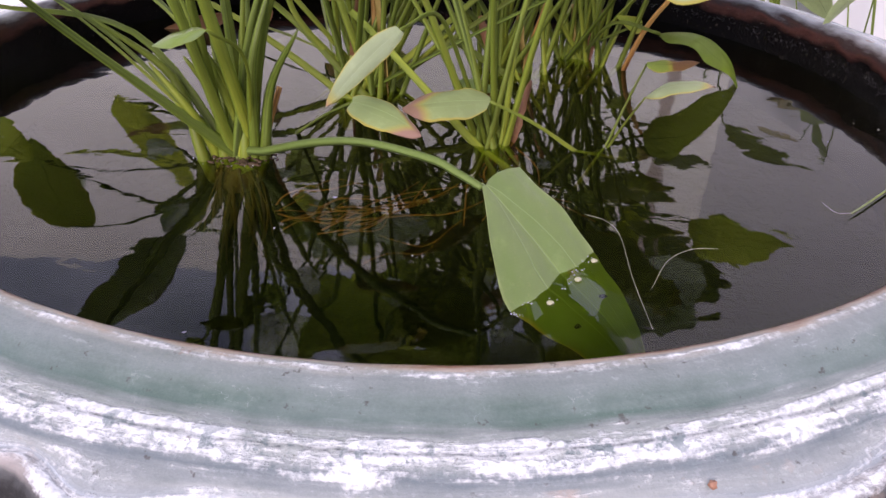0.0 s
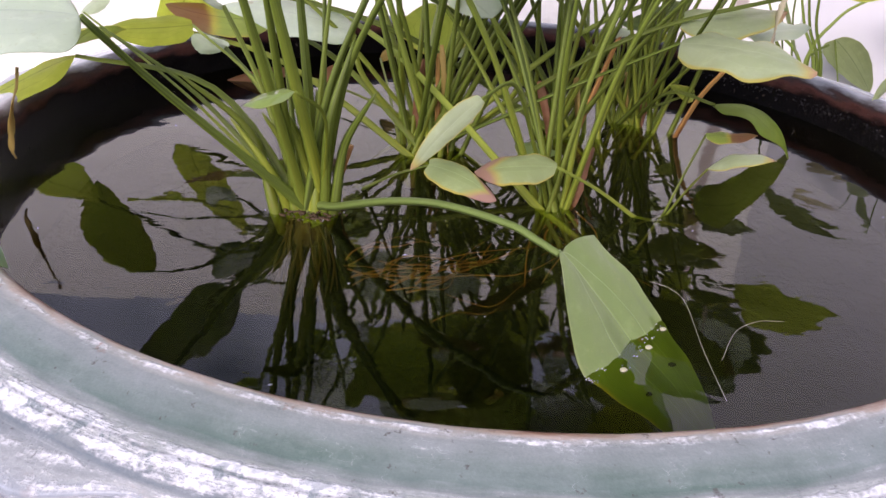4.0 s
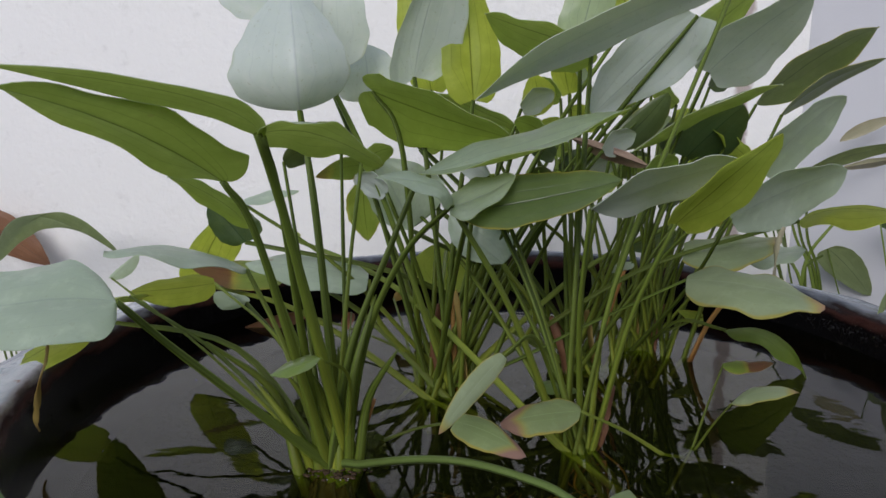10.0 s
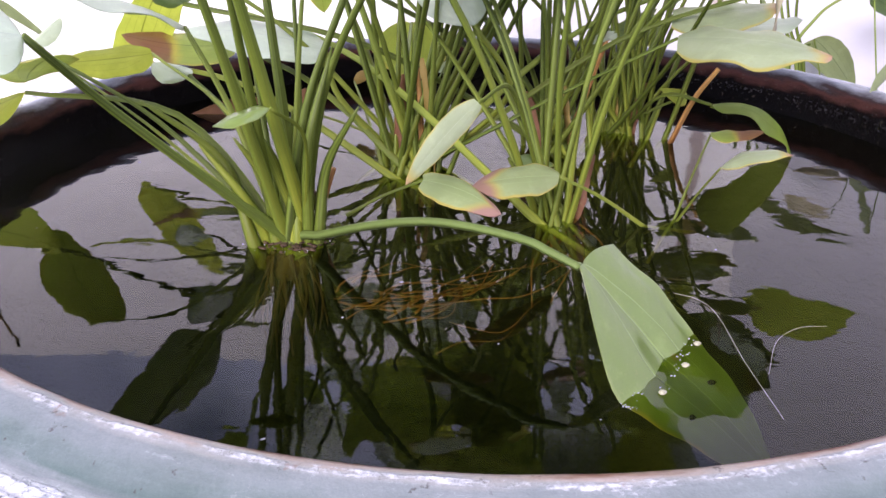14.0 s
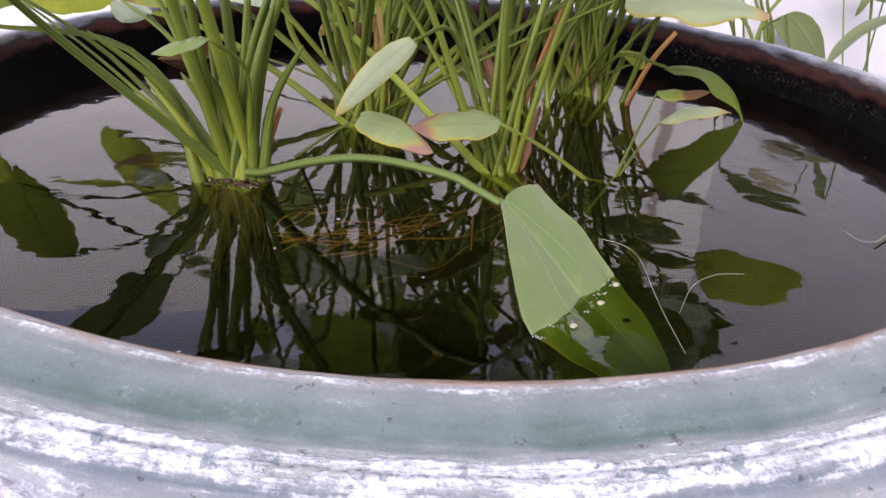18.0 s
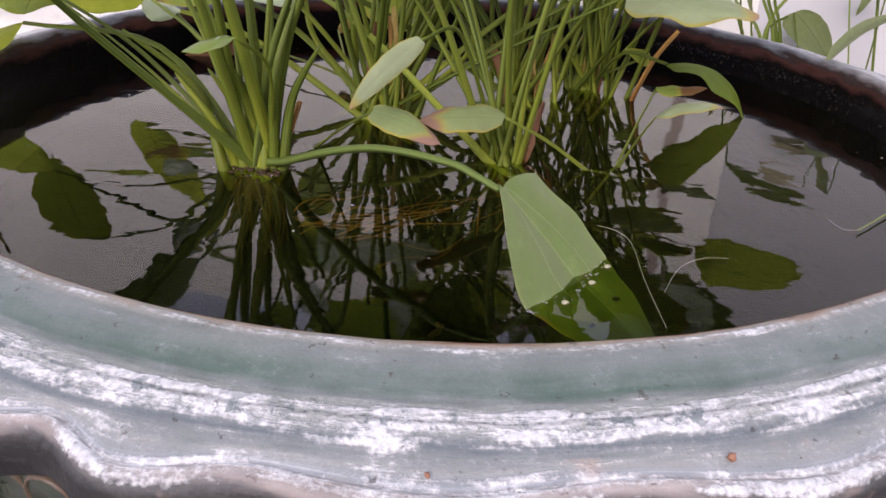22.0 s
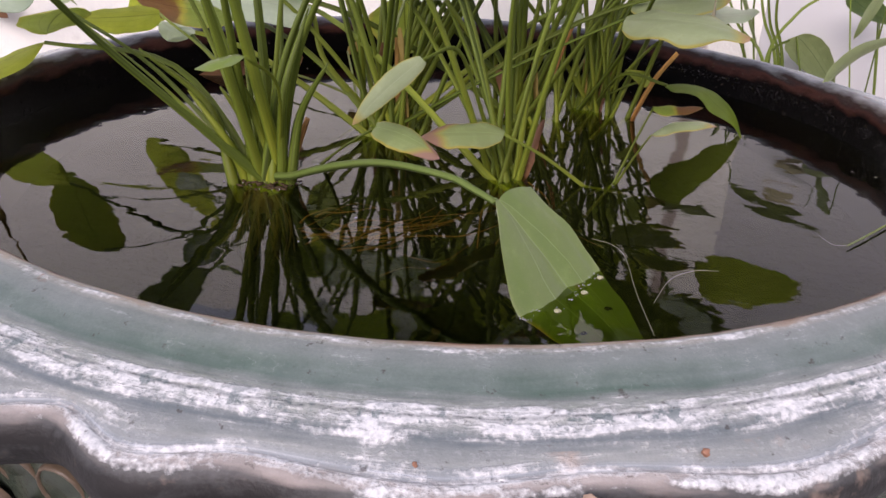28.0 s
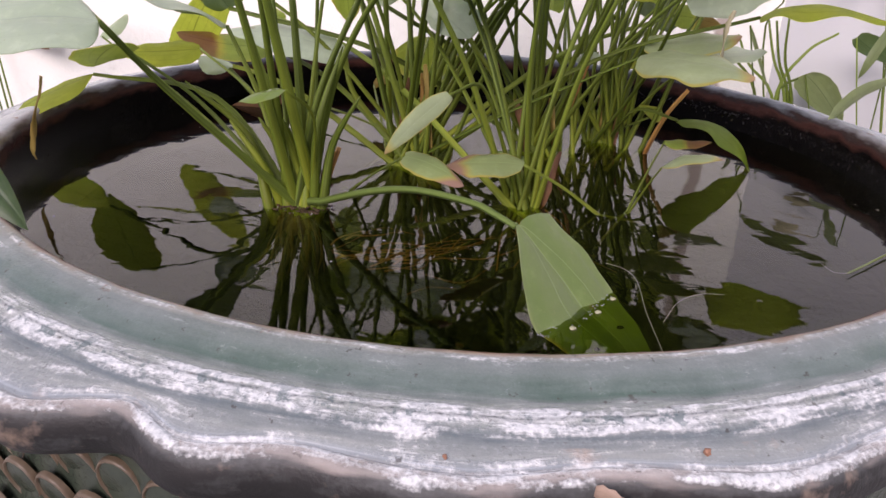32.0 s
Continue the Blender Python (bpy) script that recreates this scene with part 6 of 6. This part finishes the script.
# rotting sheaths and dry leaf bases between the stalks
rnd = random.Random(77)
for k, (x, y, clump) in enumerate(((-0.030, 0.020, CLUMP_B), (-0.056, 0.030, CLUMP_B), (0.050, -0.058, CLUMP_C), (0.068, 0.074, CLUMP_G), (0.046, 0.060, CLUMP_G), (0.122, 0.108, CLUMP_D), (0.110, 0.118, CLUMP_D))):
    h, lean = rnd.uniform(0.035, 0.085), rnd.uniform(-0.35, 0.35)
    pts = [(x, y, -0.015), (x + 0.3 * lean * h, y + rnd.uniform(-0.004, 0.004), 0.35 * h), (x + lean * h, y + rnd.uniform(-0.01, 0.01), h)]
    part("dead_sheath", ribbon(pts, rnd.uniform(0.0025, 0.0048), rnd.uniform(0.1, 0.5), k + 40), LEAF["brown" if k % 3 else "yellow"], clump, "papery brown rotting leaf sheath")

# roots of the clumps under water
rnd = random.Random(31)
for k in range(12):
    x0, y0 = -0.110 + rnd.uniform(-0.010, 0.012), -0.098 + rnd.uniform(-0.006, 0.006)
    pts = [(x0, y0, -0.010), (x0 + rnd.uniform(-0.003, 0.003), y0 + rnd.uniform(-0.006, 0.002), -0.035), (x0 + rnd.uniform(-0.006, 0.006), y0 + rnd.uniform(-0.010, 0.004), -0.075), (x0 + rnd.uniform(-0.010, 0.010), y0 + rnd.uniform(-0.014, 0.006), -0.12)]
    q = spline(pts, 6)
    part("root", tube(bmesh.new(), q, [0.0011 * rnd.uniform(0.5, 1.6) * (1 - 0.5 * i / len(q)) for i in range(len(q))], 6), TWIG_BARK, CLUMP_A)
# a drifting tangle of orange roots just below the surface
for k in range(24):
    x0, y0 = rnd.gauss(-0.062, 0.020), rnd.gauss(-0.144, 0.008)
    turn, length, z = rnd.gauss(0.42, 0.13), rnd.uniform(0.025, 0.105), rnd.uniform(-0.034, -0.010)
    bend, sag = rnd.gauss(-0.004, 0.008), rnd.uniform(0.0, 0.014)
    pts = []
    for i in range(7):
        q = i / 6
        side = bend * math.sin(math.pi * q) + 0.004 * math.sin(7 * q + k)
        pts.append((x0 + length * q * math.cos(turn) - side * math.sin(turn), y0 + length * q * math.sin(turn) + side * math.cos(turn), z - sag * (1 - q) ** 2 + rnd.uniform(-0.0015, 0.0015)))
    q = spline(pts, 5)
    thick = 0.00042 * rnd.uniform(0.4, 2.4)
    part("root", tube(bmesh.new(), q, [thick * (1 - 0.6 * i / len(q)) for i in range(len(q))], 6), ROOT, CLUMP_A, "orange root afloat")
# fibrous root column under the crown
for k in range(18):
    a, r = rnd.uniform(0, 6.28), rnd.uniform(0.003, 0.010)
    x0, y0 = -0.110 + r * math.cos(a), -0.098 + 0.6 * r * math.sin(a)
    pts = [(x0, y0, -0.006), (x0 + 0.5 * r * math.cos(a), y0 - rnd.uniform(0, 0.006), -0.025), (x0 + 1.1 * r * math.cos(a) + rnd.uniform(-0.004, 0.004), y0 - rnd.uniform(0, 0.010), -0.052), (x0 + 1.6 * r * math.cos(a) + rnd.uniform(-0.008, 0.008), y0 - rnd.uniform(0.0, 0.016), -0.085)]
    q = spline(pts, 5)
    part("root", tube(bmesh.new(), q, [0.0007 * rnd.uniform(0.5, 1.7) * (1 - 0.5 * i / len(q)) for i in range(len(q))], 6), ROOT_BROWN, CLUMP_A)
for k in range(10):
    x0, y0 = 0.045 + rnd.uniform(-0.010, 0.010), -0.064 + rnd.uniform(-0.01, 0.01)
    q = spline([(x0, y0, -0.008), (x0 + rnd.uniform(-0.015, 0.02), y0 + rnd.uniform(-0.02, 0.01), -0.035), (x0 + rnd.uniform(-0.03, 0.05), y0 + rnd.uniform(-0.05, 0.01), -0.07)], 7)
    part("root", tube(bmesh.new(), q, [0.0009 * (1 - 0.6 * i / len(q)) for i in range(len(q))], 6), ROOT, CLUMP_C)

# brown crown from which the stalks rise
bm = bmesh.new()
bmesh.ops.create_icosphere(bm, subdivisions=3, radius=1, matrix=Matrix.Translation((-0.110, -0.097, -0.026)) @ Matrix.Diagonal((0.013, 0.010, 0.020, 1)))
for v in bm.verts:
    v.co += Vector((1, 1, 1)) * 0.003 * noise.noise(v.co * 160)
part("crown", bm, TWIG_BARK, CLUMP_A, "knobbly brown crown under water")

# bubbles round the foot of the clump
rnd = random.Random(44)
bm = bmesh.new()
for k in range(18):
    a, r = rnd.uniform(0, 6.28), rnd.uniform(0.010, 0.024)
    s = rnd.uniform(0.0002, 0.0006)
    bmesh.ops.create_icosphere(bm, subdivisions=1, radius=s, matrix=Matrix.Translation((-0.108 + 1.1 * r * math.cos(a), -0.097 + 0.55 * r * math.sin(a), 0.0003)))
tagged(part("bubbles", bm, FOAM, CLUMP_A, "tiny wet bubbles round the stalks"), kind="stuff")
# brown scum and crumbs of rotten sheath round the stalks
bm = bmesh.new()
for k in range(90):
    a, r = rnd.uniform(0, 6.28), rnd.uniform(0.004, 0.021)
    s = rnd.uniform(0.0006, 0.0019)
    m = Matrix.Translation((-0.108 + 1.1 * r * math.cos(a), -0.096 + 0.6 * r * math.sin(a), rnd.uniform(0.0, 0.0012))) @ pose(0, 0, 0, rnd.uniform(-25, 25), rnd.uniform(-25, 25), rnd.uniform(0, 180))
    bmesh.ops.create_icosphere(bm, subdivisions=1, radius=1, matrix=m @ Matrix.Diagonal((s * rnd.uniform(1.0, 2.2), s, s * 0.35, 1)))
tagged(part("scum", bm, ROOT_BROWN, CLUMP_A, "brown scum and rotten crumbs at the foot of the stalks"), kind="stuff")
